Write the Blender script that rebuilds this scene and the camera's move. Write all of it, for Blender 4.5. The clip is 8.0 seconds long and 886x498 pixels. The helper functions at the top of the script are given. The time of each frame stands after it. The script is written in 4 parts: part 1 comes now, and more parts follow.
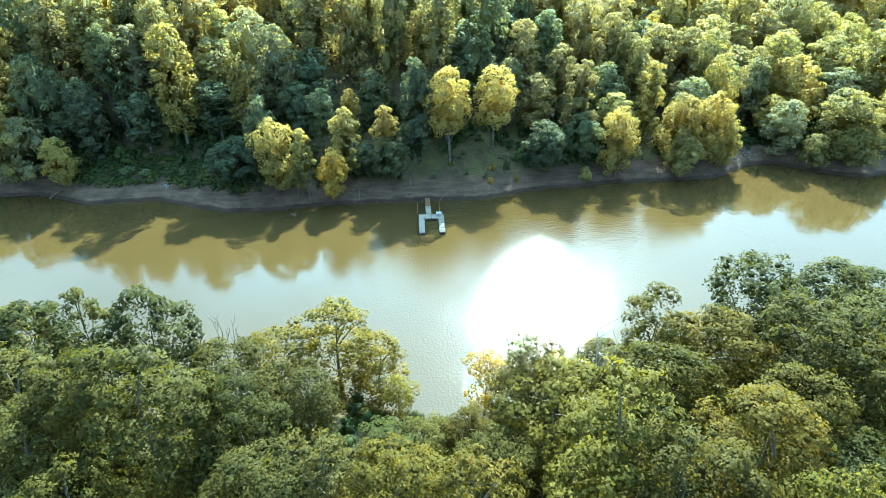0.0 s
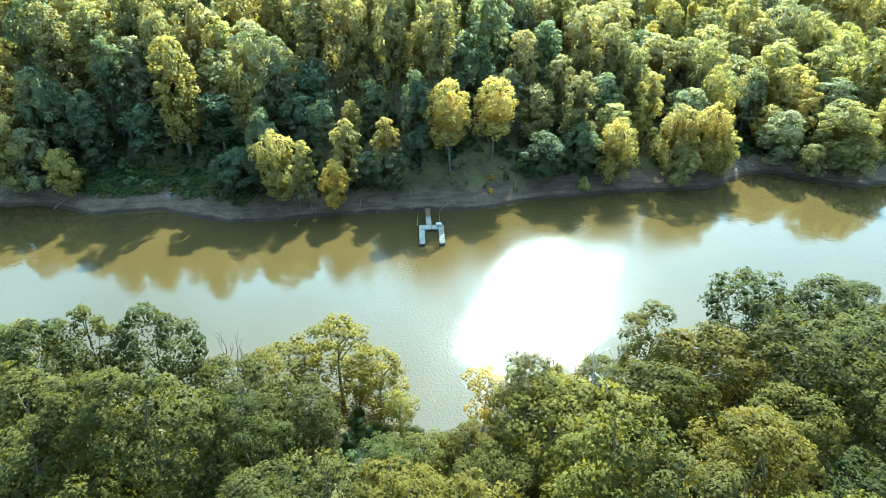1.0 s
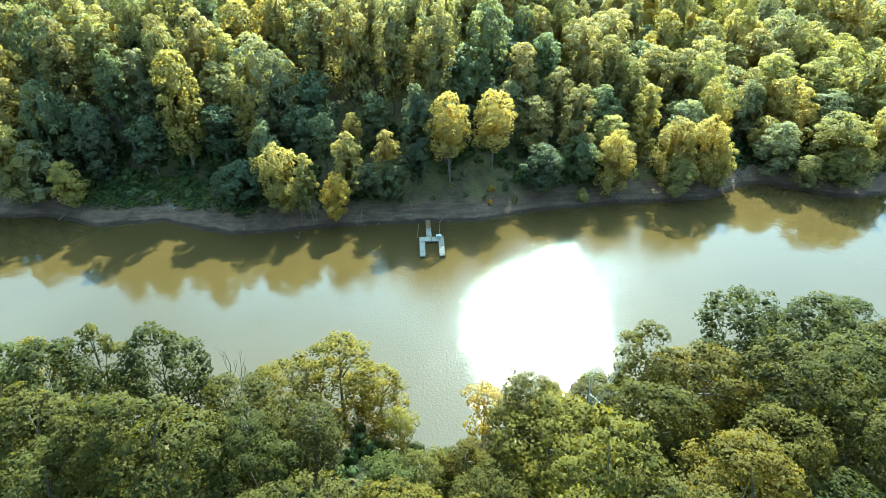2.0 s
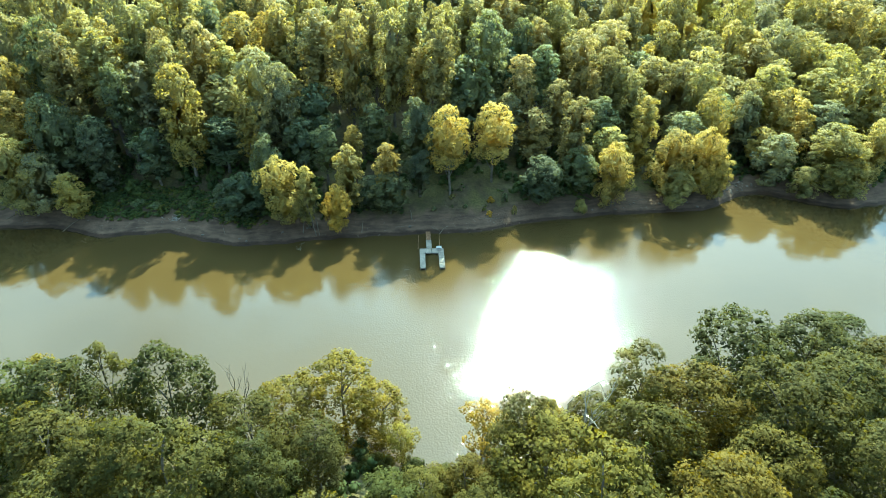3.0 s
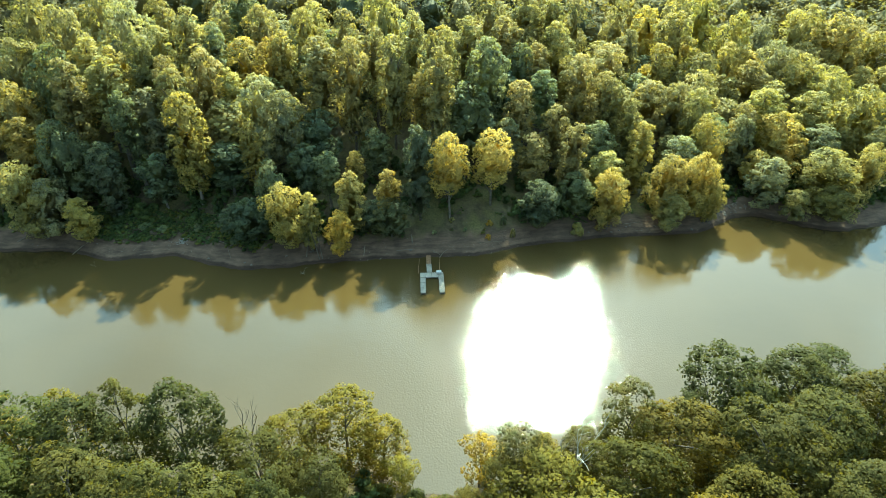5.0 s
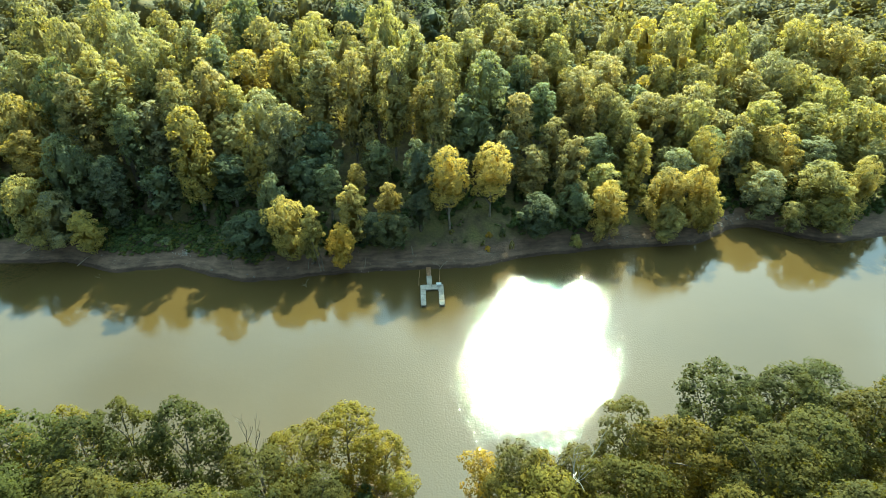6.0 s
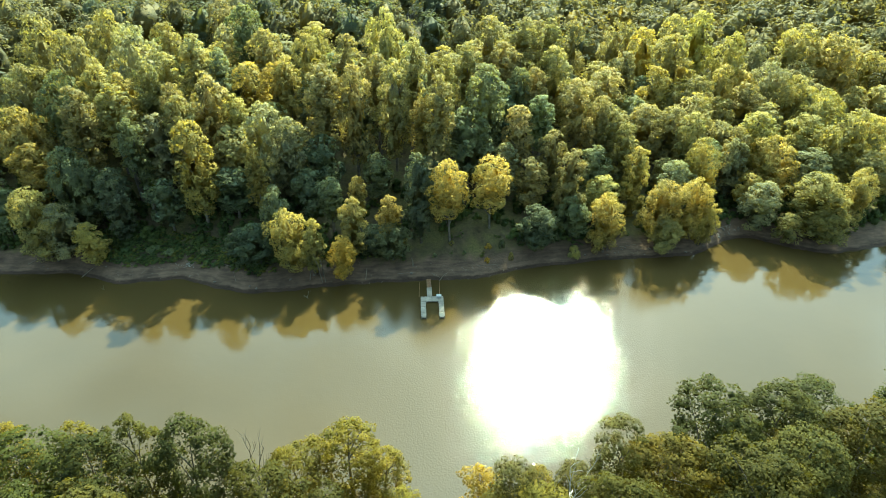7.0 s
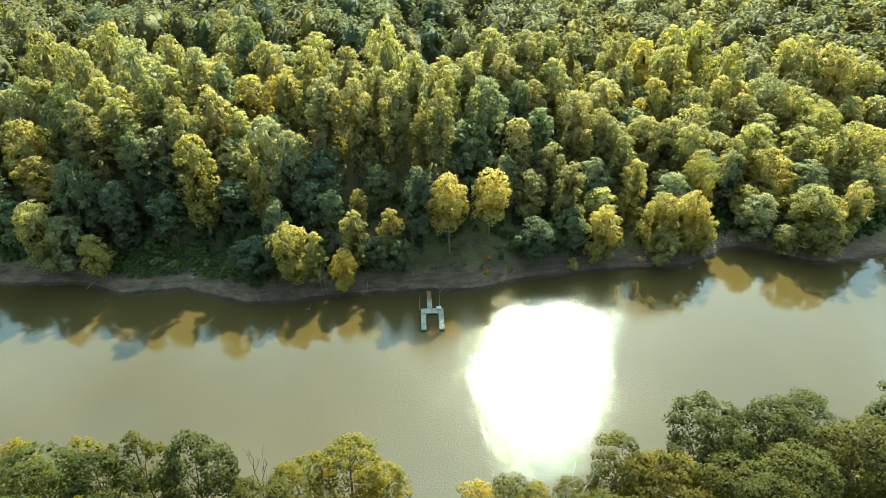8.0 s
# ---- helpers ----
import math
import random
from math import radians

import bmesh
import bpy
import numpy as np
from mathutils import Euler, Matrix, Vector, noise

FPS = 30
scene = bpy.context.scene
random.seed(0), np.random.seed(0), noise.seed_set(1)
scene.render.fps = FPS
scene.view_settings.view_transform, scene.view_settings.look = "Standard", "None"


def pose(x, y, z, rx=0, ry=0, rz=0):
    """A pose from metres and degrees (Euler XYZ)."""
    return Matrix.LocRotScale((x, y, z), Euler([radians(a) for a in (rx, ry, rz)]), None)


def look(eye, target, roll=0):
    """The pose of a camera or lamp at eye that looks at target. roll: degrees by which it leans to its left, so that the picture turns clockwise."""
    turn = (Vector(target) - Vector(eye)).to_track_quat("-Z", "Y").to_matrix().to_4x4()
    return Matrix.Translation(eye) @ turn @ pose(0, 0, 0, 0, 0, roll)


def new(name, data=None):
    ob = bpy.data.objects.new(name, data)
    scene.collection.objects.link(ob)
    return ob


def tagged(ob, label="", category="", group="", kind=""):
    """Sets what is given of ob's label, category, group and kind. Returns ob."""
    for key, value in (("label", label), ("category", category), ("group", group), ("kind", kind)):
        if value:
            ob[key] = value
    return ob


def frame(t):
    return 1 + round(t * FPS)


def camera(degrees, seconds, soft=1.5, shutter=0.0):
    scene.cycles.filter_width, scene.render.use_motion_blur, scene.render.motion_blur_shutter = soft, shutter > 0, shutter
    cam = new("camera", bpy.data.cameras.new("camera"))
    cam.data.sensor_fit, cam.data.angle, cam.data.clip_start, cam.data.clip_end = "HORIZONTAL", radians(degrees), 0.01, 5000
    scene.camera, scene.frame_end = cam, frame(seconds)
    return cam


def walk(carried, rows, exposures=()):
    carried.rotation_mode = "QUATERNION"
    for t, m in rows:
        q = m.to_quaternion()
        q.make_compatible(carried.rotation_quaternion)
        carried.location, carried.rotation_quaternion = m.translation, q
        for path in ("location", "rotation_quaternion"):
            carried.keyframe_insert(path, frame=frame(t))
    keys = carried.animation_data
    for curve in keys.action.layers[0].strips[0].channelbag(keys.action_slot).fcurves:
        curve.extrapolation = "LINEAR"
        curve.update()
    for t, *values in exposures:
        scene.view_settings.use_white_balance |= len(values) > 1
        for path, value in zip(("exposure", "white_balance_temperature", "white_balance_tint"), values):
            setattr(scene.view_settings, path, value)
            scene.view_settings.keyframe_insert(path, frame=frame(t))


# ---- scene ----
# ---------------------------------------------------------------- camera
cam = camera(73.7, 8.0, 0.5)
# seconds, x, y, z, tilt, yaw
PATH = [
    (0.0, 0.000, 0.000, 57.208, -32.066, 0.000),
    (0.5, 0.034, 0.016, 58.470, -32.086, 0.020),
    (1.0, 0.068, 0.032, 59.756, -32.106, 0.041),
    (1.5, 0.105, 0.049, 61.160, -32.126, 0.061),
    (3.0, 0.221, 0.104, 65.500, -32.186, 0.122),
    (3.5, 0.259, 0.121, 66.960, -32.206, 0.142),
    (4.0, 0.301, 0.141, 68.526, -32.226, 0.162),
    (4.5, 0.343, 0.161, 70.116, -32.246, 0.183),
    (6.0, 0.472, 0.222, 74.963, -32.307, 0.243),
    (6.5, 0.516, 0.242, 76.592, -32.327, 0.264),
    (7.0, 0.558, 0.262, 78.201, -32.347, 0.284),
    (7.5, 0.603, 0.283, 79.868, -32.367, 0.304),
    (8.0, 0.649, 0.304, 81.597, -32.387, 0.325),
]
EXPOSURES = [(0.0, 2.60, 5150, -19), (3.0, 2.28, 5750, -22), (8.0, 2.05, 6600, -22)]
walk(cam, [(t, pose(x, y, z, 90 + tilt, 0, yaw)) for t, x, y, z, tilt, yaw in PATH], EXPOSURES)

# ---------------------------------------------------------------- light
SUN_HIGH, SUN_RIGHT = 42.0, 12.2      # elevation; degrees to the right of +y

sun = new("sun", bpy.data.lights.new("sun", "SUN"))
sun.data.energy, sun.data.angle, sun.data.color = 5.0, radians(0.8), (1.0, 0.91, 0.70)
sun_way = Vector((math.sin(radians(SUN_RIGHT)) * math.cos(radians(SUN_HIGH)),
                  math.cos(radians(SUN_RIGHT)) * math.cos(radians(SUN_HIGH)), math.sin(radians(SUN_HIGH))))
sun.matrix_world = look(sun_way * 300, (0, 0, 0))

world = bpy.data.worlds.new("world")
scene.world = world
world.use_nodes = True
wn, wl = world.node_tree.nodes, world.node_tree.links
wn.clear()
w_out = wn.new("ShaderNodeOutputWorld")
w_bg = wn.new("ShaderNodeBackground")
w_sky = wn.new("ShaderNodeTexSky")
w_sky.sky_type, w_sky.sun_disc = "NISHITA", False
w_sky.sun_elevation, w_sky.sun_rotation = radians(SUN_HIGH), radians(SUN_RIGHT)
w_sky.dust_density, w_sky.air_density = 1.2, 1.0
# broken white cloud over the blue
w_co = wn.new("ShaderNodeTexCoord")
w_map = wn.new("ShaderNodeMapping")
w_map.inputs["Scale"].default_value = (1.0, 1.0, 2.2)
w_map.inputs["Location"].default_value = (0.35, 0.1, 0.0)
w_noise = wn.new("ShaderNodeTexNoise")
w_noise.inputs["Scale"].default_value, w_noise.inputs["Detail"].default_value = 1.7, 6.0
w_ramp = wn.new("ShaderNodeValToRGB")
w_ramp.color_ramp.elements[0].position, w_ramp.color_ramp.elements[1].position = 0.41, 0.66
w_mix = wn.new("ShaderNodeMix")
w_mix.data_type = "RGBA"
w_mix.inputs["B"].default_value = (4.8, 6.3, 8.4, 1)
wl.new(w_co.outputs["Generated"], w_map.inputs["Vector"])
wl.new(w_map.outputs["Vector"], w_noise.inputs["Vector"])
wl.new(w_noise.outputs["Fac"], w_ramp.inputs["Fac"])
wl.new(w_ramp.outputs["Color"], w_mix.inputs["Factor"])
wl.new(w_sky.outputs["Color"], w_mix.inputs["A"])
# thin haze that scatters forward, so that the sky brightens towards the sun
w_dot = wn.new("ShaderNodeVectorMath")
w_dot.operation = "DOT_PRODUCT"
w_dot.inputs[1].default_value = sun_way
w_pow = wn.new("ShaderNodeMath")
w_pow.operation, w_pow.use_clamp = "POWER", True
w_pow.inputs[1].default_value = 4.0
w_veil = wn.new("ShaderNodeMix")
w_veil.data_type, w_veil.blend_type = "RGBA", "ADD"
w_veil.inputs["B"].default_value = (26.0, 36.0, 47.0, 1)
w_thick = wn.new("ShaderNodeMath")
w_thick.operation = "MULTIPLY"
w_even = wn.new("ShaderNodeMapRange")
w_even.inputs["To Min"].default_value, w_even.inputs["To Max"].default_value = 0.45, 1.05
wl.new(w_co.outputs["Generated"], w_dot.inputs[0])
wl.new(w_dot.outputs["Value"], w_pow.inputs[0])
wl.new(w_ramp.outputs["Color"], w_even.inputs["Value"])
wl.new(w_pow.outputs[0], w_thick.inputs[0])
wl.new(w_even.outputs["Result"], w_thick.inputs[1])
wl.new(w_thick.outputs[0], w_veil.inputs["Factor"])
wl.new(w_mix.outputs["Result"], w_veil.inputs["A"])
wl.new(w_veil.outputs["Result"], w_bg.inputs["Color"])
w_bg.inputs["Strength"].default_value = 0.056
wl.new(w_bg.outputs["Background"], w_out.inputs["Surface"])


# ---------------------------------------------------------------- materials
def material(name):
    m = bpy.data.materials.new(name)
    m.use_nodes = True
    m.node_tree.nodes.clear()
    return m, m.node_tree.nodes, m.node_tree.links


def noise_node(nodes, links, coords, scale, detail=4.0, rough=0.55):
    n = nodes.new("ShaderNodeTexNoise")
    n.inputs["Scale"].default_value, n.inputs["Detail"].default_value, n.inputs["Roughness"].default_value = scale, detail, rough
    links.new(coords, n.inputs["Vector"])
    return n.outputs["Fac"]


def ramp_node(nodes, links, fac, *stops):
    r = nodes.new("ShaderNodeValToRGB")
    while len(r.color_ramp.elements) < len(stops):
        r.color_ramp.elements.new(0.5)
    for e, (p, c) in zip(r.color_ramp.elements, stops):
        e.position, e.color = p, (*c, 1) if len(c) == 3 else c
    links.new(fac, r.inputs["Fac"])
    return r.outputs["Color"]


def mix_node(nodes, links, fac, a, b, blend="MIX"):
    m = nodes.new("ShaderNodeMix")
    m.data_type, m.blend_type = "RGBA", blend
    for sock, v in ((m.inputs["Factor"], fac), (m.inputs["A"], a), (m.inputs["B"], b)):
        if isinstance(v, bpy.types.NodeSocket):
            links.new(v, sock)
        else:
            sock.default_value = v if isinstance(v, float) else (*v, 1)
    return m.outputs["Result"]


def math_node(nodes, links, op, a, b=0.0):
    m = nodes.new("ShaderNodeMath")
    m.operation = op
    for sock, v in ((m.inputs[0], a), (m.inputs[1], b)):
        if isinstance(v, bpy.types.NodeSocket):
            links.new(v, sock)
        else:
            sock.default_value = v
    return m.outputs[0]


def surface(name, stops, scale, rough=0.8, fine=9.0, bump=0.3, metal=0.0, distance=0.05):
    """Two scales of variation in colour and a bump."""
    m, n, l = material(name)
    co = n.new("ShaderNodeTexCoord").outputs["Object"]
    big, small = noise_node(n, l, co, scale), noise_node(n, l, co, scale * fine, 5.0)
    base = ramp_node(n, l, big, *stops)
    shade = ramp_node(n, l, small, (0.3, (0.62, 0.62, 0.62)), (0.7, (1.25, 1.25, 1.25)))
    p = n.new("ShaderNodeBsdfPrincipled")
    l.new(mix_node(n, l, 1.0, base, shade, "MULTIPLY"), p.inputs["Base Color"])
    p.inputs["Roughness"].default_value, p.inputs["Metallic"].default_value = rough, metal
    b = n.new("ShaderNodeBump")
    b.inputs["Strength"].default_value, b.inputs["Distance"].default_value = bump, distance
    l.new(small, b.inputs["Height"])
    l.new(b.outputs["Normal"], p.inputs["Normal"])
    o = n.new("ShaderNodeOutputMaterial")
    l.new(p.outputs["BSDF"], o.inputs["Surface"])
    return m


def leaf_material(name, source):
    """Thin leaves: diffuse, a little gloss, and light coming through. source: 'object' colour or the 'tint' of a mesh."""
    m, n, l = material(name)
    if source == "object":
        base = n.new("ShaderNodeObjectInfo").outputs["Color"]
    else:
        a = n.new("ShaderNodeAttribute")
        a.attribute_name = "tint"
        base = a.outputs["Color"]
    geo = n.new("ShaderNodeNewGeometry")
    each = ramp_node(n, l, geo.outputs["Random Per Island"], (0.0, (0.84, 0.86, 0.84)), (0.55, (1.0, 1.0, 1.0)), (1.0, (1.16, 1.13, 1.0)))
    co = n.new("ShaderNodeTexCoord").outputs["Object"]
    patch = ramp_node(n, l, noise_node(n, l, co, 0.35, 3.0), (0.36, (0.72, 0.80, 0.84)), (0.64, (1.18, 1.15, 0.92)))
    col = mix_node(n, l, 1.0, mix_node(n, l, 1.0, base, each, "MULTIPLY"), patch, "MULTIPLY")
    fine = noise_node(n, l, co, 2.2, 5.0, 0.75)
    col = mix_node(n, l, 1.0, col, ramp_node(n, l, fine, (0.36, (0.76, 0.78, 0.79)), (0.62, (1.18, 1.16, 1.08))), "MULTIPLY")
    relief = n.new("ShaderNodeBump")
    relief.inputs["Strength"].default_value, relief.inputs["Distance"].default_value = 0.8, 0.25
    l.new(fine, relief.inputs["Height"])
    p = n.new("ShaderNodeBsdfPrincipled")
    l.new(relief.outputs["Normal"], p.inputs["Normal"])
    l.new(col, p.inputs["Base Color"])
    p.inputs["Roughness"].default_value = 0.65
    p.inputs["Specular IOR Level"].default_value = 0.18
    tr = n.new("ShaderNodeBsdfTranslucent")
    l.new(mix_node(n, l, 1.0, col, (1.25, 1.15, 0.55), "MULTIPLY"), tr.inputs["Color"])
    mx = n.new("ShaderNodeMixShader")
    mx.inputs["Fac"].default_value = 0.50
    l.new(p.outputs["BSDF"], mx.inputs[1])
    l.new(tr.outputs["BSDF"], mx.inputs[2])
    o = n.new("ShaderNodeOutputMaterial")
    l.new(mx.outputs["Shader"], o.inputs["Surface"])
    return m


def water_material():
    m, n, l = material("river_water")
    co = n.new("ShaderNodeTexCoord").outputs["Object"]
    silt = ramp_node(n, l, noise_node(n, l, co, 0.02, 3.0), (0.35, (0.046, 0.032, 0.0115)), (0.65, (0.060, 0.041, 0.0155)))
    p = n.new("ShaderNodeBsdfPrincipled")
    l.new(silt, p.inputs["Base Color"])
    p.inputs["IOR"].default_value = 1.40
    p.inputs["Roughness"].default_value = 0.010
    mp = n.new("ShaderNodeMapping")
    mp.inputs["Scale"].default_value = (1.2, 1.0, 1.0)
    l.new(co, mp.inputs["Vector"])
    ripple = noise_node(n, l, mp.outputs["Vector"], 2.6, 0.0)
    turned = n.new("ShaderNodeMapping")
    turned.inputs["Rotation"].default_value = (0.0, 0.0, radians(42))
    l.new(co, turned.inputs["Vector"])
    glint = noise_node(n, l, turned.outputs["Vector"], 4.2, 0.0)
    chop = noise_node(n, l, mp.outputs["Vector"], 0.35, 2.0)
    b = n.new("ShaderNodeBump")
    b.inputs["Strength"].default_value, b.inputs["Distance"].default_value = 0.75, 0.026
    waves = math_node(n, l, "ADD", math_node(n, l, "MULTIPLY", ripple, 1.5), math_node(n, l, "MULTIPLY", glint, 0.84))
    # ripples stand higher where the sun's glare falls, to shape it; calmer elsewhere
    xyz = n.new("ShaderNodeSeparateXYZ")
    l.new(co, xyz.inputs["Vector"])
    glare_reach = n.new("ShaderNodeMapRange")
    glare_reach.interpolation_type = "SMOOTHSTEP"
    glare_reach.inputs["From Min"].default_value, glare_reach.inputs["From Max"].default_value = 40.0, 14.0
    glare_reach.inputs["To Min"].default_value = 0.16
    l.new(math_node(n, l, "ABSOLUTE", math_node(n, l, "ADD", xyz.outputs["X"], -16.0)), glare_reach.inputs["Value"])
    waves = math_node(n, l, "MULTIPLY", waves, glare_reach.outputs["Result"])
    l.new(math_node(n, l, "ADD", waves, chop), b.inputs["Height"])
    l.new(b.outputs["Normal"], p.inputs["Normal"])
    o = n.new("ShaderNodeOutputMaterial")
    l.new(p.outputs["BSDF"], o.inputs["Surface"])
    return m


def ground_material():
    """Bare layered mud by the water, grass and leaf litter above it."""
    m, n, l = material("bank_ground")
    co = n.new("ShaderNodeTexCoord").outputs["Object"]
    xyz = n.new("ShaderNodeSeparateXYZ")
    l.new(co, xyz.inputs["Vector"])
    mud = ramp_node(n, l, noise_node(n, l, co, 0.35, 5.0), (0.3, (0.064, 0.043, 0.030)), (0.7, (0.136, 0.092, 0.064)))
    stretch = n.new("ShaderNodeMapping")
    stretch.inputs["Scale"].default_value = (0.22, 0.30, 3.4)
    l.new(co, stretch.inputs["Vector"])
    layers = ramp_node(n, l, noise_node(n, l, stretch.outputs["Vector"], 1.2, 4.0), (0.38, (0.74, 0.73, 0.72)), (0.60, (1.16, 1.14, 1.11)))
    mud = mix_node(n, l, 1.0, mud, layers, "MULTIPLY")
    litter = ramp_node(n, l, noise_node(n, l, co, 0.9, 6.0), (0.3, (0.040, 0.032, 0.018)), (0.7, (0.110, 0.085, 0.045)))
    grass = ramp_node(n, l, noise_node(n, l, co, 2.5, 5.0), (0.3, (0.060, 0.060, 0.020)), (0.7, (0.140, 0.118, 0.046)))
    where = ramp_node(n, l, noise_node(n, l, co, 0.16, 4.0), (0.42, (0, 0, 0)), (0.58, (1, 1, 1)))
    soil = mix_node(n, l, where, litter, grass)
    edge = math_node(n, l, "ADD", xyz.outputs["Z"], math_node(n, l, "MULTIPLY", noise_node(n, l, co, 0.45, 5.0), 2.4))
    bank = n.new("ShaderNodeMapRange")      # soil comes lower on the near bank
    bank.inputs["From Min"].default_value, bank.inputs["From Max"].default_value = 84.0, 80.0
    bank.inputs["To Max"].default_value = 1.9
    l.new(xyz.outputs["Y"], bank.inputs["Value"])
    edge = math_node(n, l, "ADD", edge, bank.outputs["Result"])
    high = n.new("ShaderNodeMapRange")
    high.inputs["From Min"].default_value, high.inputs["From Max"].default_value = 3.3, 4.3
    l.new(edge, high.inputs["Value"])
    col = mix_node(n, l, high.outputs["Result"], mud, soil)
    # wet mud just above the water: smoother, darkened by damp and painted undercut shade
    level = math_node(n, l, "ADD", xyz.outputs["Z"], math_node(n, l, "MULTIPLY", noise_node(n, l, co, 0.8, 4.0), 0.5))
    wet = n.new("ShaderNodeMapRange")
    wet.inputs["From Min"].default_value, wet.inputs["From Max"].default_value = 0.72, 0.95
    l.new(level, wet.inputs["Value"])
    soaked_shaded = mix_node(n, l, 1.0, col, (0.42, 0.38, 0.36), "MULTIPLY")
    col = mix_node(n, l, wet.outputs["Result"], soaked_shaded, col)
    p = n.new("ShaderNodeBsdfPrincipled")
    l.new(col, p.inputs["Base Color"])
    gloss = n.new("ShaderNodeMapRange")
    gloss.inputs["To Min"].default_value, gloss.inputs["To Max"].default_value = 0.75, 0.9
    p.inputs["Specular IOR Level"].default_value = 0.2
    l.new(wet.outputs["Result"], gloss.inputs["Value"])
    l.new(gloss.outputs["Result"], p.inputs["Roughness"])
    b = n.new("ShaderNodeBump")
    b.inputs["Strength"].default_value, b.inputs["Distance"].default_value = 0.6, 0.25
    l.new(noise_node(n, l, co, 2.0, 6.0), b.inputs["Height"])
    l.new(b.outputs["Normal"], p.inputs["Normal"])
    o = n.new("ShaderNodeOutputMaterial")
    l.new(p.outputs["BSDF"], o.inputs["Surface"])
    return m


LEAF = leaf_material("leaf", "object")
LEAF_FAR = leaf_material("leaf_far", "tint")
WATER = water_material()
GROUND = ground_material()
BARK = surface("bark", ((0.3, (0.07, 0.055, 0.04)), (0.7, (0.19, 0.165, 0.13))), 1.2)
PALE_BARK = surface("pale_bark", ((0.3, (0.22, 0.20, 0.17)), (0.7, (0.42, 0.40, 0.35))), 1.2)
DECK = surface("weathered_deck", ((0.3, (0.16, 0.138, 0.108)), (0.7, (0.31, 0.272, 0.218))), 0.9, 0.75, 12.0, 0.25, 0.0, 0.01)
FASCIA = surface("dock_frame", ((0.3, (0.16, 0.14, 0.12)), (0.7, (0.30, 0.27, 0.23))), 1.5)
BROWN_WOOD = surface("brown_wood", ((0.3, (0.14, 0.075, 0.035)), (0.7, (0.27, 0.15, 0.07))), 2.0)
FLOAT = surface("black_float", ((0.3, (0.012, 0.012, 0.013)), (0.7, (0.03, 0.03, 0.03))), 3.0, 0.5)
DRIFT = surface("driftwood", ((0.3, (0.10, 0.078, 0.056)), (0.7, (0.20, 0.16, 0.115))), 2.0)
BOX_PAINT = surface("box_paint", ((0.3, (0.36, 0.36, 0.35)), (0.7, (0.52, 0.52, 0.50))), 1.5, 0.5)
STONE = surface("stone", ((0.3, (0.075, 0.060, 0.048)), (0.7, (0.17, 0.14, 0.115))), 2.0)
SIDING = surface("white_siding", ((0.3, (0.68, 0.68, 0.66)), (0.7, (0.82, 0.82, 0.80))), 0.8, 0.6)
METAL_ROOF = surface("pale_metal_roof", ((0.3, (0.42, 0.47, 0.50)), (0.7, (0.58, 0.62, 0.64))), 0.7, 0.4, 8.0, 0.1, 0.4)
GRAVEL = surface("gravel", ((0.3, (0.24, 0.22, 0.20)), (0.7, (0.36, 0.34, 0.31))), 1.0)
DARK_GLASS = surface("dark_glass", ((0.3, (0.015, 0.018, 0.02)), (0.7, (0.03, 0.035, 0.04))), 1.0, 0.08, 5.0, 0.0)


# ---------------------------------------------------------------- helpers
def mesh_np(name, verts, quads=None, tris=None, mat=None, smooth=False, tint=None, normals=None):
    """A mesh from numpy arrays of quads and triangles."""
    me = bpy.data.meshes.new(name)
    parts_, starts, at = [], [], 0
    for f in (quads, tris):
        if f is not None and len(f):
            k = f.shape[1]
            parts_.append(f.ravel())
            starts.append(at + np.arange(len(f)) * k)
            at += f.size
    loops, starts = np.concatenate(parts_).astype(np.int32), np.concatenate(starts).astype(np.int32)
    me.vertices.add(len(verts))
    me.vertices.foreach_set("co", np.asarray(verts, np.float32).ravel())
    me.loops.add(len(loops))
    me.loops.foreach_set("vertex_index", loops)
    me.polygons.add(len(starts))
    me.polygons.foreach_set("loop_start", starts)
    me.polygons.foreach_set("use_smooth", np.full(len(starts), smooth))
    me.update(calc_edges=True)
    if tint is not None:
        a = me.attributes.new("tint", "FLOAT_COLOR", "POINT")
        a.data.foreach_set("color", np.asarray(tint, np.float32).ravel())
    if normals is not None:
        me.polygons.foreach_set("use_smooth", np.full(len(starts), True))
        me.normals_split_custom_set_from_vertices(np.asarray(normals, np.float32))
    if mat:
        me.materials.append(mat)
    return me


def part(name, bm, mat, parent=None, label=""):
    me = bpy.data.meshes.new(name)
    bm.to_mesh(me)
    bm.free()
    me.materials.append(mat)
    ob = new(name, me)
    ob.parent = parent
    return tagged(ob, label)


def box(bm, x0, y0, z0, x1, y1, z1, bevel=0.0):
    vs = [bm.verts.new((x, y, z)) for x in (x0, x1) for y in (y0, y1) for z in (z0, z1)]
    fs = [bm.faces.new([vs[i] for i in f]) for f in ((0, 1, 3, 2), (4, 6, 7, 5), (0, 4, 5, 1), (2, 3, 7, 6), (0, 2, 6, 4), (1, 5, 7, 3))]
    if bevel:
        edges = {e for f in fs for e in f.edges}
        bmesh.ops.bevel(bm, geom=list(edges), offset=bevel, segments=1, affect="EDGES", profile=0.5)
    return bm


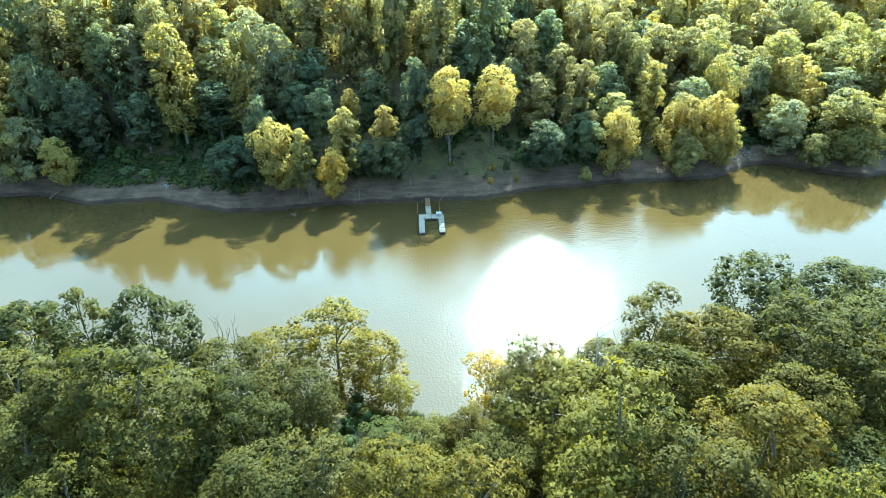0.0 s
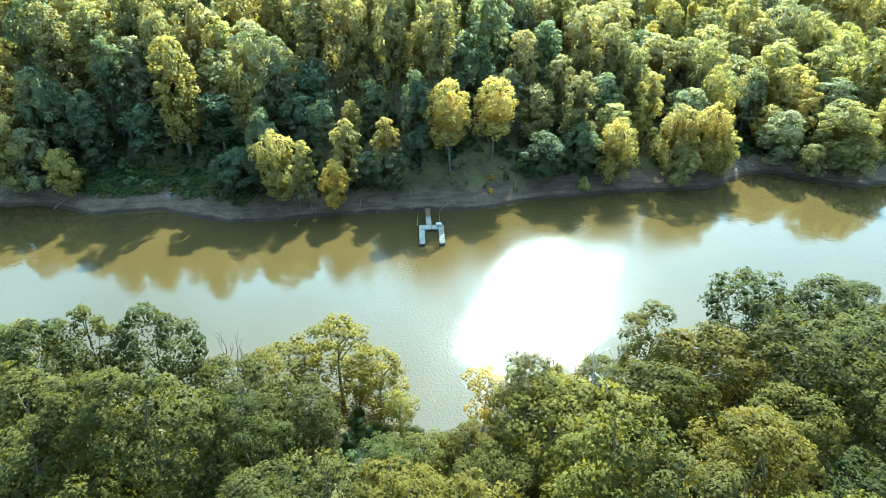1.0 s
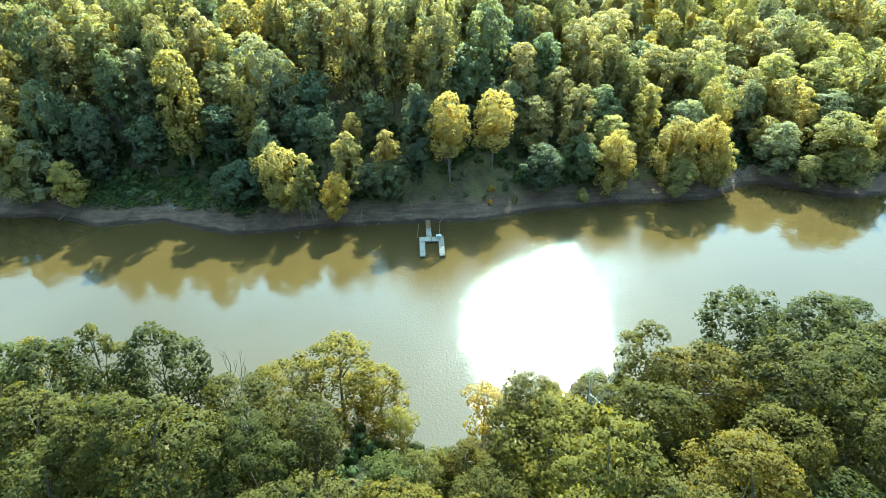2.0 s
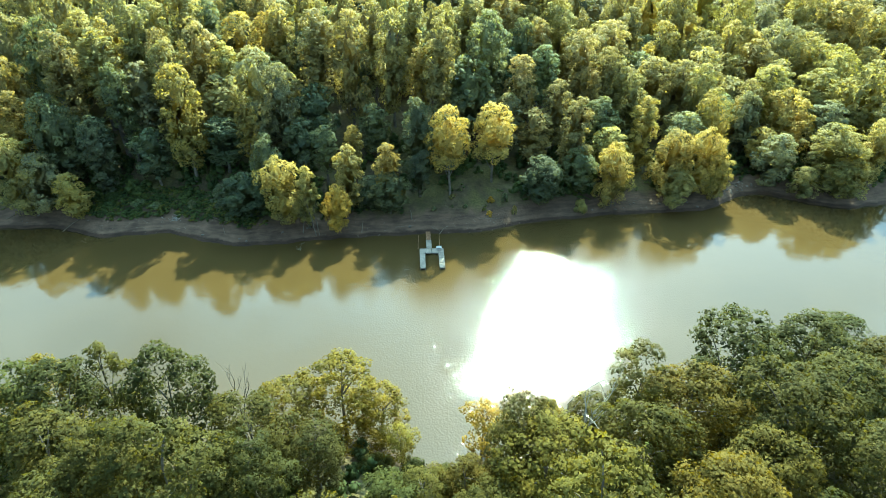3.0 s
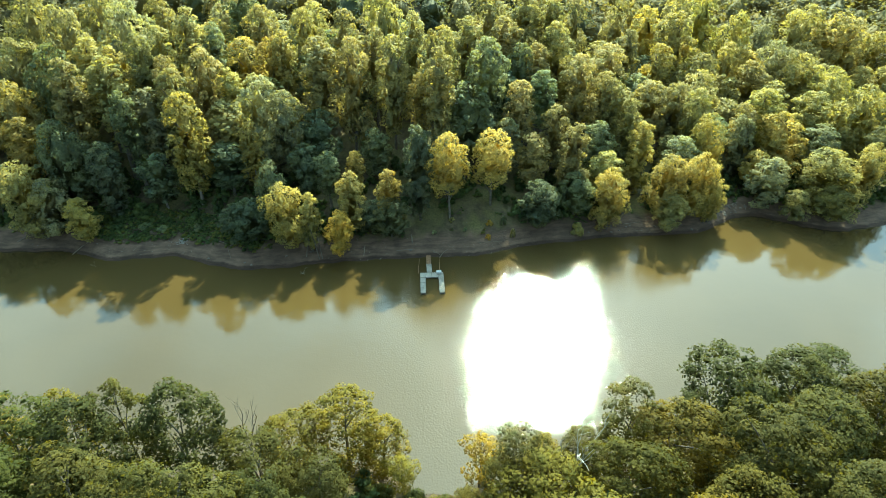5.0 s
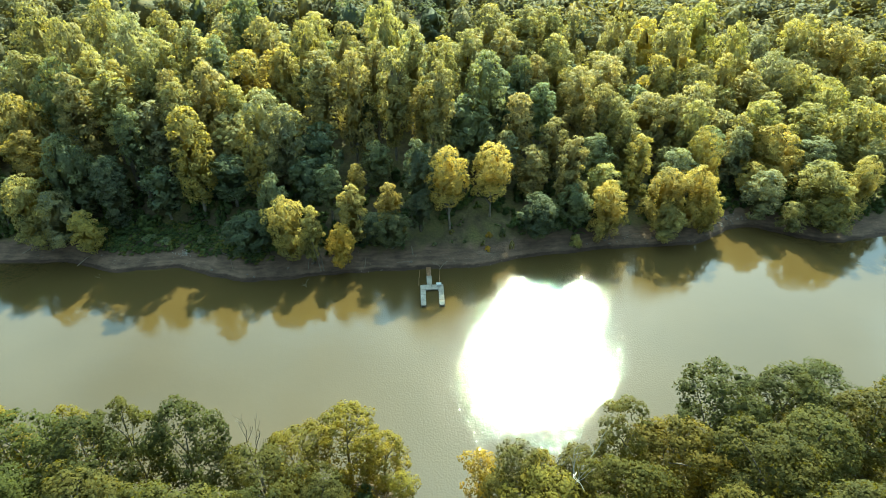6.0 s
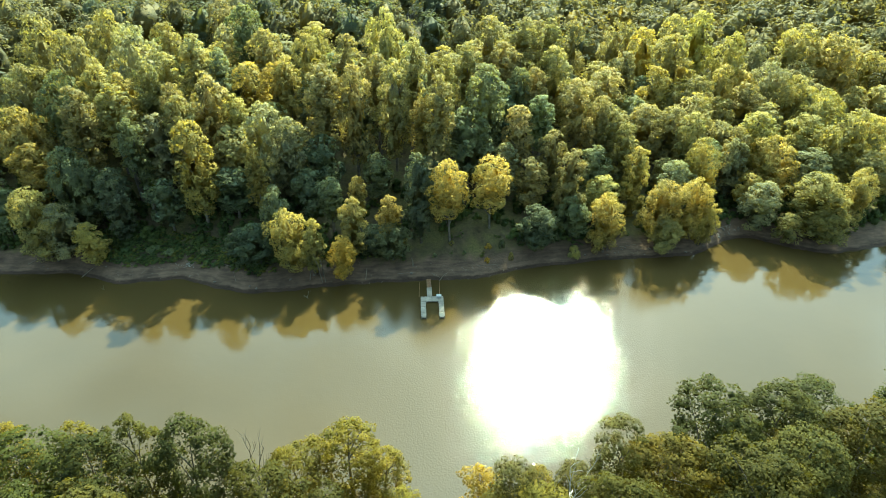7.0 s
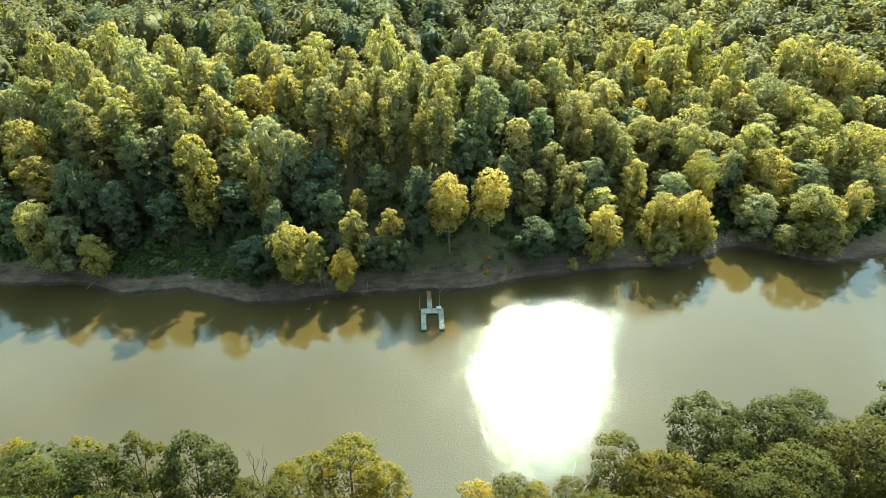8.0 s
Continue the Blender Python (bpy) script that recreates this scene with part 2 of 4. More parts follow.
def tube_arrays(points, radii, sides=6):
    """A tapered tube along points: vertices and quads."""
    pts = np.asarray(points, float)
    way = np.gradient(pts, axis=0)
    way /= np.linalg.norm(way, axis=1)[:, None] + 1e-9
    side = np.cross(way, (0.31, 0.17, 0.93) if abs(way[0, 2]) < 0.8 else (0.95, 0.2, 0.1))
    side /= np.linalg.norm(side, axis=1)[:, None] + 1e-9
    other = np.cross(way, side)
    a = np.arange(sides) * 2 * np.pi / sides
    ring = np.cos(a)[None, :, None] * side[:, None] + np.sin(a)[None, :, None] * other[:, None]
    v = (pts[:, None] + ring * np.asarray(radii)[:, None, None]).reshape(-1, 3)
    q = [(i * sides + j, i * sides + (j + 1) % sides, (i + 1) * sides + (j + 1) % sides, (i + 1) * sides + j)
         for i in range(len(pts) - 1) for j in range(sides)]
    return v, np.array(q)


def join_arrays(pieces):
    vs, qs, n = [], [], 0
    for v, q in pieces:
        vs.append(v)
        qs.append(q + n)
        n += len(v)
    return np.concatenate(vs), np.concatenate(qs)


def value_noise(x, y, seed=0):
    """Smooth noise on numpy arrays, about -1 to 1."""
    def lattice(i, j):
        s = np.sin(i * 127.1 + j * 311.7 + seed * 74.7) * 43758.5453
        return s - np.floor(s)
    i, j = np.floor(x), np.floor(y)
    u, v = x - i, y - j
    u, v = u * u * (3 - 2 * u), v * v * (3 - 2 * v)
    a = lattice(i, j) * (1 - u) + lattice(i + 1, j) * u
    b = lattice(i, j + 1) * (1 - u) + lattice(i + 1, j + 1) * u
    return (a * (1 - v) + b * v) * 2 - 1


def fbm(x, y, octaves=4, seed=0):
    x, y = np.asarray(x, float), np.asarray(y, float)
    total, amp = 0, 1.0
    for o in range(octaves):
        total = total + amp * value_noise(x * 2 ** o, y * 2 ** o, seed + o)
        amp *= 0.5
    return total


# ---------------------------------------------------------------- the land
FAR_X = (-400, -140, -92, -87, -80, -74, -60, -47, -40, -20, 9, 17, 35, 53, 61, 72, 78, 88, 94, 107, 150, 400)
FAR_Y = (150, 115, 112, 113, 111, 108.4, 111, 105.6, 105.6, 108.8, 111.6, 114.6, 118.5, 120.5, 121.2, 129, 129.8, 124, 122, 125, 135, 190)
NEAR_X = (-400, -100, -60, -33, -20, -12, -6, 0, 6, 14, 24, 38, 60, 100, 400)
NEAR_Y = (70, 52, 53, 53, 54.5, 55.5, 52.0, 50.3, 49.8, 51.5, 54, 60, 67, 74, 130)


def far_shore(x):
    x = np.asarray(x, float)
    return sum(np.interp(x + o, FAR_X, FAR_Y) for o in (-2.5, -1.2, 0, 1.2, 2.5)) / 5 + 0.35 * fbm(x / 3.0, x * 0, 3, 5)


def near_shore(x):
    x = np.asarray(x, float)
    return sum(np.interp(x + o, NEAR_X, NEAR_Y) for o in (-4, -2, 0, 2, 4)) / 5 + 0.6 * fbm(x / 4.0, x * 0 + 9, 3, 8)


def land(x, y):
    """Height of the ground; the river lies at 0."""
    x, y = np.asarray(x, float), np.asarray(y, float)
    d = y - far_shore(x)
    low = np.clip((x - 25) / 45, 0, 1)
    low = low * low * (3 - 2 * low)
    rise = np.interp(d, (0, 0.35, 1.2, 4, 6, 11, 24, 45, 75, 110, 220, 600), (-0.1, 0.65, 0.9, 1.9, 2.7, 4.4, 8.0, 13.5, 18.0, 20.0, 22.0, 26.0))
    rise = np.where(d > 6, 2.7 + (rise - 2.7) * (1 - 0.65 * low), rise)
    far = rise + np.clip(d / 12, 0, 1) * 0.9 * fbm(x / 14, y / 14, 3, 2) + np.clip(d / 3, 0, 1) * 0.16 * fbm(x / 2.2, y / 2.2, 3, 4)
    e = near_shore(x) - y
    near = np.interp(e, (0, 1.5, 4, 12, 40, 120, 600), (0, 0.7, 1.5, 3.0, 5.5, 7.5, 12.0))
    near = near + np.clip(e / 8, 0, 1) * 0.6 * fbm(x / 12, y / 12, 3, 6) + np.clip(e / 3, 0, 1) * 0.12 * fbm(x / 2, y / 2, 3, 7)
    bed = -np.clip(np.minimum(-d, -e) * 0.35, 0, 2.5)
    return np.where(d > 0, far, np.where(e > 0, near, bed))


def spaced(*stretches):
    out = []
    for a, b, step in stretches:
        out.extend(np.arange(a, b, step))
    return np.array(out + [stretches[-1][1]])


gx = spaced((-3000, -400, 200), (-400, -130, 10), (-130, 130, 0.9), (130, 400, 10), (400, 3000, 200))
gy = spaced((-3000, -200, 200), (-200, 20, 10), (20, 46, 2), (46, 78, 1.2), (78, 101, 4), (101, 124, 0.45), (124, 140, 1.0), (140, 200, 4), (200, 500, 12), (500, 3500, 250))
GX, GY = np.meshgrid(gx, gy)
GZ = land(GX, GY)
nx, ny = len(gx), len(gy)
ids = np.arange(nx * ny).reshape(ny, nx)
gq = np.stack([ids[:-1, :-1], ids[:-1, 1:], ids[1:, 1:], ids[1:, :-1]], -1).reshape(-1, 4)
ground = new("ground", mesh_np("ground", np.stack([GX, GY, GZ], -1).reshape(-1, 3), gq, None, GROUND, True))
tagged(ground, "wooded river banks of brown layered mud, grass and leaf litter", "ground", "", "structure")

bm = bmesh.new()
cols = [i * 20.0 for i in range(-30, 31)]
lower = [bm.verts.new((x, float(near_shore(x)) - 12, 0)) for x in cols]
upper = [bm.verts.new((x, float(far_shore(x)) + 12, 0)) for x in cols]
for i in range(len(cols) - 1):
    bm.faces.new((lower[i], lower[i + 1], upper[i + 1], upper[i]))
water = part("water", bm, WATER)
tagged(water, "muddy olive-brown river with fine wind ripples", "river", "", "structure")


# ---------------------------------------------------------------- trees
def envelope(shape, u):
    if shape == "tall":
        return np.where(u > 0.55, np.clip(1 - ((u - 0.55) / 0.48) ** 2, 0, 1) ** 0.5, 0.60 + 0.40 * (u / 0.55))
    if shape == "dome":
        return np.sqrt(np.clip(1 - ((u - 0.30) / 0.74) ** 2, 0, 1))
    return np.sqrt(np.clip(1 - ((u - 0.48) / 0.58) ** 2, 0, 1))


ICO = (1 + 5 ** 0.5) / 2
ICO_V = np.array([(-1, ICO, 0), (1, ICO, 0), (-1, -ICO, 0), (1, -ICO, 0), (0, -1, ICO), (0, 1, ICO),
                  (0, -1, -ICO), (0, 1, -ICO), (ICO, 0, -1), (ICO, 0, 1), (-ICO, 0, -1), (-ICO, 0, 1)]) / 1.902
ICO_F = np.array([(0, 11, 5), (0, 5, 1), (0, 1, 7), (0, 7, 10), (0, 10, 11), (1, 5, 9), (5, 11, 4), (11, 10, 2), (10, 7, 6), (7, 1, 8),
                  (3, 9, 4), (3, 4, 2), (3, 2, 6), (3, 6, 8), (3, 8, 9), (4, 9, 5), (2, 4, 11), (6, 2, 10), (8, 6, 7), (9, 8, 1)])


def unit(v):
    return v / (np.linalg.norm(v, axis=-1, keepdims=True) + 1e-9)


def head_profile(u):
    """Radius of an upright rounded head of leaves, from its foot (0) to its tip (1)."""
    u = np.clip(u, 0, 1)
    return np.where(u > 0.42, np.sqrt(np.clip(1 - ((u - 0.42) / 0.585) ** 3, 0, 1)), 0.30 + 0.70 * np.sin(u / 0.42 * np.pi / 2))


def buried(p, own, lead):
    """How deep points lie in the heads other than their own: below 1, inside."""
    away = np.full(len(p), 9.0)
    for i, (lx, ly, lr, lt, lf) in enumerate(lead):
        w = (p[:, 2] - lf) / (lt - lf)
        e = np.hypot(p[:, 0] - lx, p[:, 1] - ly) / (lr * head_profile(w) + 1e-6)
        away = np.where((own == i) | (w < 0) | (w > 1), away, np.minimum(away, e))
    return away


def grow(seed, high, wide, base, shape, clumps, leaves, size, core=0.74, knob=(0.24, 0.42), tall=1.0, inner=0.4, ruffle=0.42, leaders=0, loose=0.32, puffy=False, main=0.60, proud=-0.22, scatter=0.16):
    """Arrays of a crown (vertices, quads, triangles) and of a trunk with limbs, for a tree of that height and crown radius."""
    rng = np.random.default_rng(seed)
    u = np.clip((np.arange(clumps) + rng.random(clumps)) / clumps, 0, 1) ** 0.85
    u[-1] = 1.0
    ang = np.arange(clumps) * 2.39996 + rng.normal(0, 0.5, clumps)
    rc = wide * rng.uniform(knob[0], knob[1], clumps) * (1.0 - 0.25 * u)
    lobes = 1 + 0.16 * np.sin(2 * ang + seed) + 0.10 * np.sin(3 * ang + 2.1 * seed)
    rad = np.clip(envelope(shape, u) * wide * lobes - 0.8 * rc, 0, None) * np.sqrt(rng.uniform(inner, 1.0, clumps))
    c = np.stack([rad * np.cos(ang), rad * np.sin(ang), high * (base + (1 - base) * u) - 1.0 * tall * rc * u], 1)
    c[:, 2] += rng.normal(0, 0.015 * high, clumps) * (u < 0.85)
    lead = []
    if leaders:
        # an upright crown: one main head and lower side heads, covered in small puffs of leaves
        turn = rng.uniform(0, 6.28)
        foot = high * base
        lead = [(0.0, 0.0, main * wide, high, foot)]
        for i in range(leaders):
            a, r = turn + i * 2.4 + rng.normal(0, 0.3), wide * rng.uniform(0.36, 0.54)
            lt = foot + (high - foot) * (0.30 + (0.66 if main < 0.7 else 0.60) * (i + rng.random()) / leaders)
            lead.append(((1.0 * wide - r) * math.cos(a), (1.0 * wide - r) * math.sin(a), r, lt, max(foot, lt - r * rng.uniform(2.4, 3.8))))
        lead = np.array(lead)
        many = clumps * 6
        area = lead[:, 2] * (lead[:, 3] - lead[:, 4])
        k = rng.choice(len(lead), many, p=area / np.sum(area))
        uu, aa = rng.random(many) ** 0.85, rng.uniform(0, 6.28, many)
        uu[:len(lead)], k[:len(lead)] = 0.995, np.arange(len(lead))
        rr = lead[k, 2] * head_profile(uu)
        cc = np.stack([lead[k, 0] + rr * np.cos(aa), lead[k, 1] + rr * np.sin(aa), lead[k, 4] + (lead[k, 3] - lead[k, 4]) * uu], 1)
        pick = np.nonzero(buried(cc, k, lead) > 0.82)[0][:clumps]
        c, u, k, clumps = cc[pick], uu[pick], k[pick], len(pick)
        rc = wide * rng.uniform(knob[0], knob[1], clumps)
        inward = np.stack([lead[k, 0] - c[:, 0], lead[k, 1] - c[:, 1], 0 * u], 1)
        c = c + unit(inward) * (-proud * rc * (1 - u ** 6))[:, None]
        c[:, 2] -= 0.7 * tall * rc * u ** 4
        rad = np.hypot(c[:, 0], c[:, 1])
    axis = np.stack([0 * u, 0 * u, np.clip(c[:, 2] - 0.9 * wide * (0.3 + u), high * base, None)], 1)
    out = unit(c - axis)
    # candidates over the lumpy clumps; those buried in a neighbour are left out
    many = leaves * 3
    which = rng.choice(clumps, many, p=rc ** 2 / np.sum(rc ** 2))
    d = unit(rng.normal(size=(many, 3)))
    back = np.sum(d * out[which], 1) < -0.35
    d[back] = -d[back]
    f = rng.normal(0, 3.2, (clumps, 4, 3))
    ph = rng.uniform(0, 6.28, (clumps, 4))
    lump = 1 + 0.075 * np.sum(np.sin(np.einsum("nj,nkj->nk", d, f[which]) + ph[which]), 1)
    stretch = np.array((1, 1, tall))
    p = c[which] + d * (rc[which] * lump * (0.74 + 0.34 * rng.random(many)))[:, None] * stretch
    gap = np.linalg.norm((p[:, None] - c[None]) / stretch, axis=2) / rc[None]
    gap[np.arange(many), which] = 9
    keep = np.nonzero(gap.min(1) > 0.80)[0][:int(leaves * (1 - loose)) if leaders else leaves]
    p, d = p[keep], d[keep]
    if leaders:
        # loose leaves all over the heads, between the puffs
        more = leaves - len(p)
        k = rng.choice(len(lead), more * 3, p=area / np.sum(area))
        uu, aa = rng.random(more * 3), rng.uniform(0, 6.28, more * 3)
        rr = lead[k, 2] * head_profile(uu) * np.sqrt(rng.uniform(0.12, 0.86, more * 3))
        q = np.stack([lead[k, 0] + rr * np.cos(aa), lead[k, 1] + rr * np.sin(aa), lead[k, 4] + (lead[k, 3] - 0.2 * lead[k, 2] - lead[k, 4]) * uu], 1)
        pick = np.nonzero(buried(q, k, lead) > 0.5)[0][:more]
        p = np.concatenate([p, q[pick]])
        d = np.concatenate([d, unit(np.stack([np.cos(aa[pick]), np.sin(aa[pick]), 2.0 * uu[pick] - 0.9], 1))])
    leaves = len(p)
    # bring the crown to the width and height asked for
    fit_xy = wide / np.percentile(np.hypot(p[:, 0], p[:, 1]), 97)
    fit_z = (high - 0.1) / np.percentile(p[:, 2], 99.7)
    fit_all = np.array((fit_xy, fit_xy, fit_z))
    p, c, stretch = p * fit_all, c * fit_all, stretch * fit_all
    mid = np.stack([p[:, 0] * 0, p[:, 0] * 0, np.clip(p[:, 2] - 0.8 * wide, high * base, high - wide)], 1)
    nrm = unit(d / stretch * 0.7 + unit(p - mid) * 0.45 + rng.normal(0, ruffle, (leaves, 3)) + (0, 0, 0.25))
    # leaves of one puff share its shading, softened by a little scatter
    soft = unit(unit(d / stretch) * 0.8 + unit(p - mid) * 0.5 + rng.normal(0, scatter, (leaves, 3)) + (0, 0, 0.2))
    t = unit(np.cross(nrm, rng.normal(size=(leaves, 3))))
    b = np.cross(nrm, t)
    L = size * rng.uniform(0.65, 1.35, leaves)[:, None]
    W = L * rng.uniform(0.6, 0.95, leaves)[:, None]
    v = np.stack([p - t * L * 0.5 - nrm * L * 0.12, p + t * L * 0.35 - b * W * 0.5, p + t * L * 0.5 * rng.uniform(0.5, 1, (leaves, 1)) + b * W * 0.5], 1).reshape(-1, 3)
    tri = np.arange(leaves * 3).reshape(-1, 3)
    vn = np.repeat(soft, 3, 0)
    if core and leaders and not puffy:
        # dense inner foliage, one rough lump in each head
        lat, lon = np.meshgrid(np.linspace(0.0, 1.0, 9), np.arange(10) * 2 * np.pi / 10, indexing="ij")
        ids = np.arange(90).reshape(9, 10)
        side = np.stack([ids[:-1], np.roll(ids, -1, 1)[:-1], np.roll(ids, -1, 1)[1:], ids[:-1], np.roll(ids, -1, 1)[1:], ids[1:]], -1).reshape(-1, 3)
        for lx, ly, lr, lt, lf in lead:
            r = lr * head_profile(lat) * core * rng.uniform(0.88, 1.08, lat.shape)
            low, cap = (1 - core) * lr, (1.4 * (1 - core) + 0.08) * lr
            cv = np.stack([lx + r * np.cos(lon), ly + r * np.sin(lon), lf + low + (lt - lf - low - cap) * lat], -1)
            cv = (cv + rng.normal(0, 0.035 * lr, cv.shape)).reshape(-1, 3) * fit_all
            vn = np.concatenate([vn, unit(unit(cv - np.array((lx, ly, lt - 1.6 * lr)) * fit_all) + rng.normal(0, 0.7, cv.shape))])
            tri = np.concatenate([tri, side + len(v)])
            v = np.concatenate([v, cv])
    if core and (puffy or not leaders):
        # a small dense heart in each puff
        cv = (c[:, None] + ICO_V[None] * stretch * (rc * core)[:, None, None] * rng.uniform(0.85, 1.15, (clumps, 12, 1))).reshape(-1, 3)
        tri = np.concatenate([tri, (ICO_F[None] + (np.arange(clumps) * 12)[:, None, None]).reshape(-1, 3) + len(v)])
        v = np.concatenate([v, cv])
        vn = np.concatenate([vn, np.tile(ICO_V, (clumps, 1))])
    # trunk and limbs
    top = high * (base + (1 - base) * 0.72)
    s = np.linspace(0, 1, 8)
    bend = np.stack([0.02 * high * np.sin(s * 3 + seed) * s, 0.02 * high * np.cos(s * 2.4 + seed) * s, s * top - 0.4], 1)
    girth = 0.0135 * high
    pieces = [tube_arrays(bend, girth * (1.25 - 1.1 * s ** 0.8), 8)]
    for k in rng.choice(clumps, min(clumps, 6 if leaders else 11), replace=False):
        z0 = np.clip(c[k, 2] - 0.9 * rad[k] - 0.08 * high, 0.16 * high, top * 0.95)
        start = np.array([np.interp(z0, bend[:, 2], bend[:, 0]), np.interp(z0, bend[:, 2], bend[:, 1]), z0])
        w = np.linspace(0, 1, 5)[:, None]
        limb = start * (1 - w) + c[k] * w
        limb[:, 2] += 0.06 * high * np.sin(w[:, 0] * np.pi) * 0.5
        pieces.append(tube_arrays(limb, girth * (0.45 - 0.36 * w[:, 0]), 5))
    return (v, tri, vn), join_arrays(pieces)


KINDS = {}


def kind_of_tree(name, count, high, wide, **how):
    """Several grown shapes of one kind, as meshes to share."""
    made = []
    for i in range(count):
        (v, tri, vn), (tv, tq) = grow(len(KINDS) * 31 + i * 7 + 3, high, wide, **how)
        made.append((mesh_np("crown", v, None, tri, LEAF, True, None, vn), mesh_np("trunk", tv, tq, None, BARK, True)))
    KINDS[name] = (made, high, wide)


YELLOW = (0.208, 0.192, 0.054)
AMBER = (0.192, 0.178, 0.048)
DEEP, GREEN, OLIVE, GOLD, SILVER, LIME = ((0.074, 0.097, 0.040), (0.108, 0.135, 0.054), (0.160, 0.162, 0.052),
                                          (0.275, 0.225, 0.044), (0.150, 0.160, 0.070), (0.176, 0.176, 0.058))
WORDS = {AMBER: "olive-gold", DEEP: "dark green", GREEN: "mid-green", OLIVE: "olive-green", GOLD: "golden-yellow", SILVER: "silvery grey-green", LIME: "pale yellow-green", YELLOW: "yellow-green"}
tree_rng = random.Random(5)
PLANTED, TOPS = [], []


def skylit_blue(tone):
    """Blue added to far leaf colour for skylit shade, less in yellow crowns."""
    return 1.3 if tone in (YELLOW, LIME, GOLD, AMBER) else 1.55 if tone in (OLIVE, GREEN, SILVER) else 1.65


def plant(kind, x, y, top, wide, tone, where, name="tree"):
    """A tree whose crown tops out at the height top above the river, with a crown radius wide, rooted in the ground."""
    if kind == "round" and y < 40:
        kind = "close"
    if kind == "tall" and wide > 5.4:
        kind = "broad"
    foot = max(float(land(x, y)), -0.5)
    high = top - foot
    if kind in ("tall", "inner") and high / wide > 6.6:
        kind = "spire" if kind == "tall" else "inner_spire"
    if kind in ("bank", "airy") and high / wide > 4.6:
        kind += "_slim"
    shapes, high0, wide0 = KINDS[kind]
    crown_me, trunk_me = shapes[tree_rng.randrange(len(shapes))]
    ob = new(name)
    ob.empty_display_size = 0.5
    tilt = (tree_rng.uniform(-2, 2), tree_rng.uniform(-2, 2))
    k, swell = high / high0, 1.12 if where == FAR and kind not in ("bank", "airy", "bank_slim", "airy_slim", "lifted") else 1.1
    ob.matrix_world = pose(x, y, foot, tilt[0], tilt[1], tree_rng.uniform(0, 360)) @ Matrix.Diagonal((swell * wide / wide0 * tree_rng.uniform(0.9, 1.12), swell * wide / wide0 * tree_rng.uniform(0.9, 1.12), k, 1))
    size = "tall" if high > 21 else "young" if high < 9 else "mid-height"
    if name == "shrub":
        size = "low"
    tagged(ob, f"{size} {WORDS[tone]} broadleaf {name} {where}", name, f"{name}s {where}")
    trunk = new("trunk", trunk_me)
    crown = new("crown", crown_me)
    trunk.parent = crown.parent = ob
    # leaf colour holds light: far crowns lifted for haze, near ones dimmed
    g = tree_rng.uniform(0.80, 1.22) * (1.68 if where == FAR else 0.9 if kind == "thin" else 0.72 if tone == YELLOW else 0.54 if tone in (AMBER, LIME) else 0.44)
    near_hue = (1.17, 1.0, skylit_blue(tone)) if where == FAR else (1.22, 1.0, 0.54) if tone == YELLOW else (1.19, 1.0, 0.56)
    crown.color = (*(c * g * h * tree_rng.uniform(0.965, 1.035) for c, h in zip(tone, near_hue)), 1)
    PLANTED.append((x, y, wide))
    TOPS.append((x, y, top))
    return ob


kind_of_tree("tall", 8, 24, 4.6, base=0.14, shape="tall", clumps=110, leaves=5000, size=0.50, core=0.46, knob=(0.13, 0.27), tall=0.8, leaders=5, ruffle=0.75, loose=0.2, main=0.78, proud=0.0, scatter=0.30)
kind_of_tree("spire", 8, 32, 3.6, base=0.30, shape="tall", clumps=120, leaves=5000, size=0.48, core=0.46, knob=(0.15, 0.32), tall=0.8, leaders=6, ruffle=0.75, loose=0.2, main=0.80, proud=0.0, scatter=0.30)
kind_of_tree("broad", 4, 20, 6.6, base=0.12, shape="tall", clumps=190, leaves=6800, size=0.50, core=0.46, knob=(0.09, 0.19), tall=0.8, leaders=9, ruffle=0.75, loose=0.2, main=0.62, proud=0.0, scatter=0.30)
kind_of_tree("inner", 5, 20, 4.6, base=0.12, shape="tall", clumps=75, leaves=2100, size=0.72, core=0.62, knob=(0.16, 0.30), tall=0.8, leaders=4, ruffle=0.75, loose=0.15, main=0.78, proud=0.0, scatter=0.30)
kind_of_tree("inner_spire", 5, 28, 3.4, base=0.30, shape="tall", clumps=75, leaves=2100, size=0.66, core=0.62, knob=(0.16, 0.34), tall=0.8, leaders=5, ruffle=0.75, loose=0.15, main=0.80, proud=0.0, scatter=0.30)
kind_of_tree("bank", 6, 15, 4.2, base=0.03, shape="tall", clumps=95, leaves=5600, size=0.37, core=0.62, knob=(0.14, 0.28), tall=0.8, leaders=5, ruffle=0.75, loose=0.16, main=0.70, proud=0.1, scatter=0.34)
kind_of_tree("bank_slim", 4, 17, 3.0, base=0.03, shape="tall", clumps=95, leaves=5600, size=0.33, core=0.62, knob=(0.14, 0.28), tall=0.8, leaders=5, ruffle=0.75, loose=0.16, main=0.70, proud=0.1, scatter=0.34)
kind_of_tree("airy", 5, 15, 4.2, base=0.02, shape="tall", clumps=95, leaves=7200, size=0.30, core=0.52, knob=(0.14, 0.28), tall=0.8, leaders=6, ruffle=0.75, loose=0.22, main=0.66, proud=0.1, scatter=0.34)
kind_of_tree("airy_slim", 4, 17, 3.0, base=0.02, shape="tall", clumps=95, leaves=7200, size=0.27, core=0.52, knob=(0.14, 0.28), tall=0.8, leaders=6, ruffle=0.75, loose=0.22, main=0.66, proud=0.1, scatter=0.34)
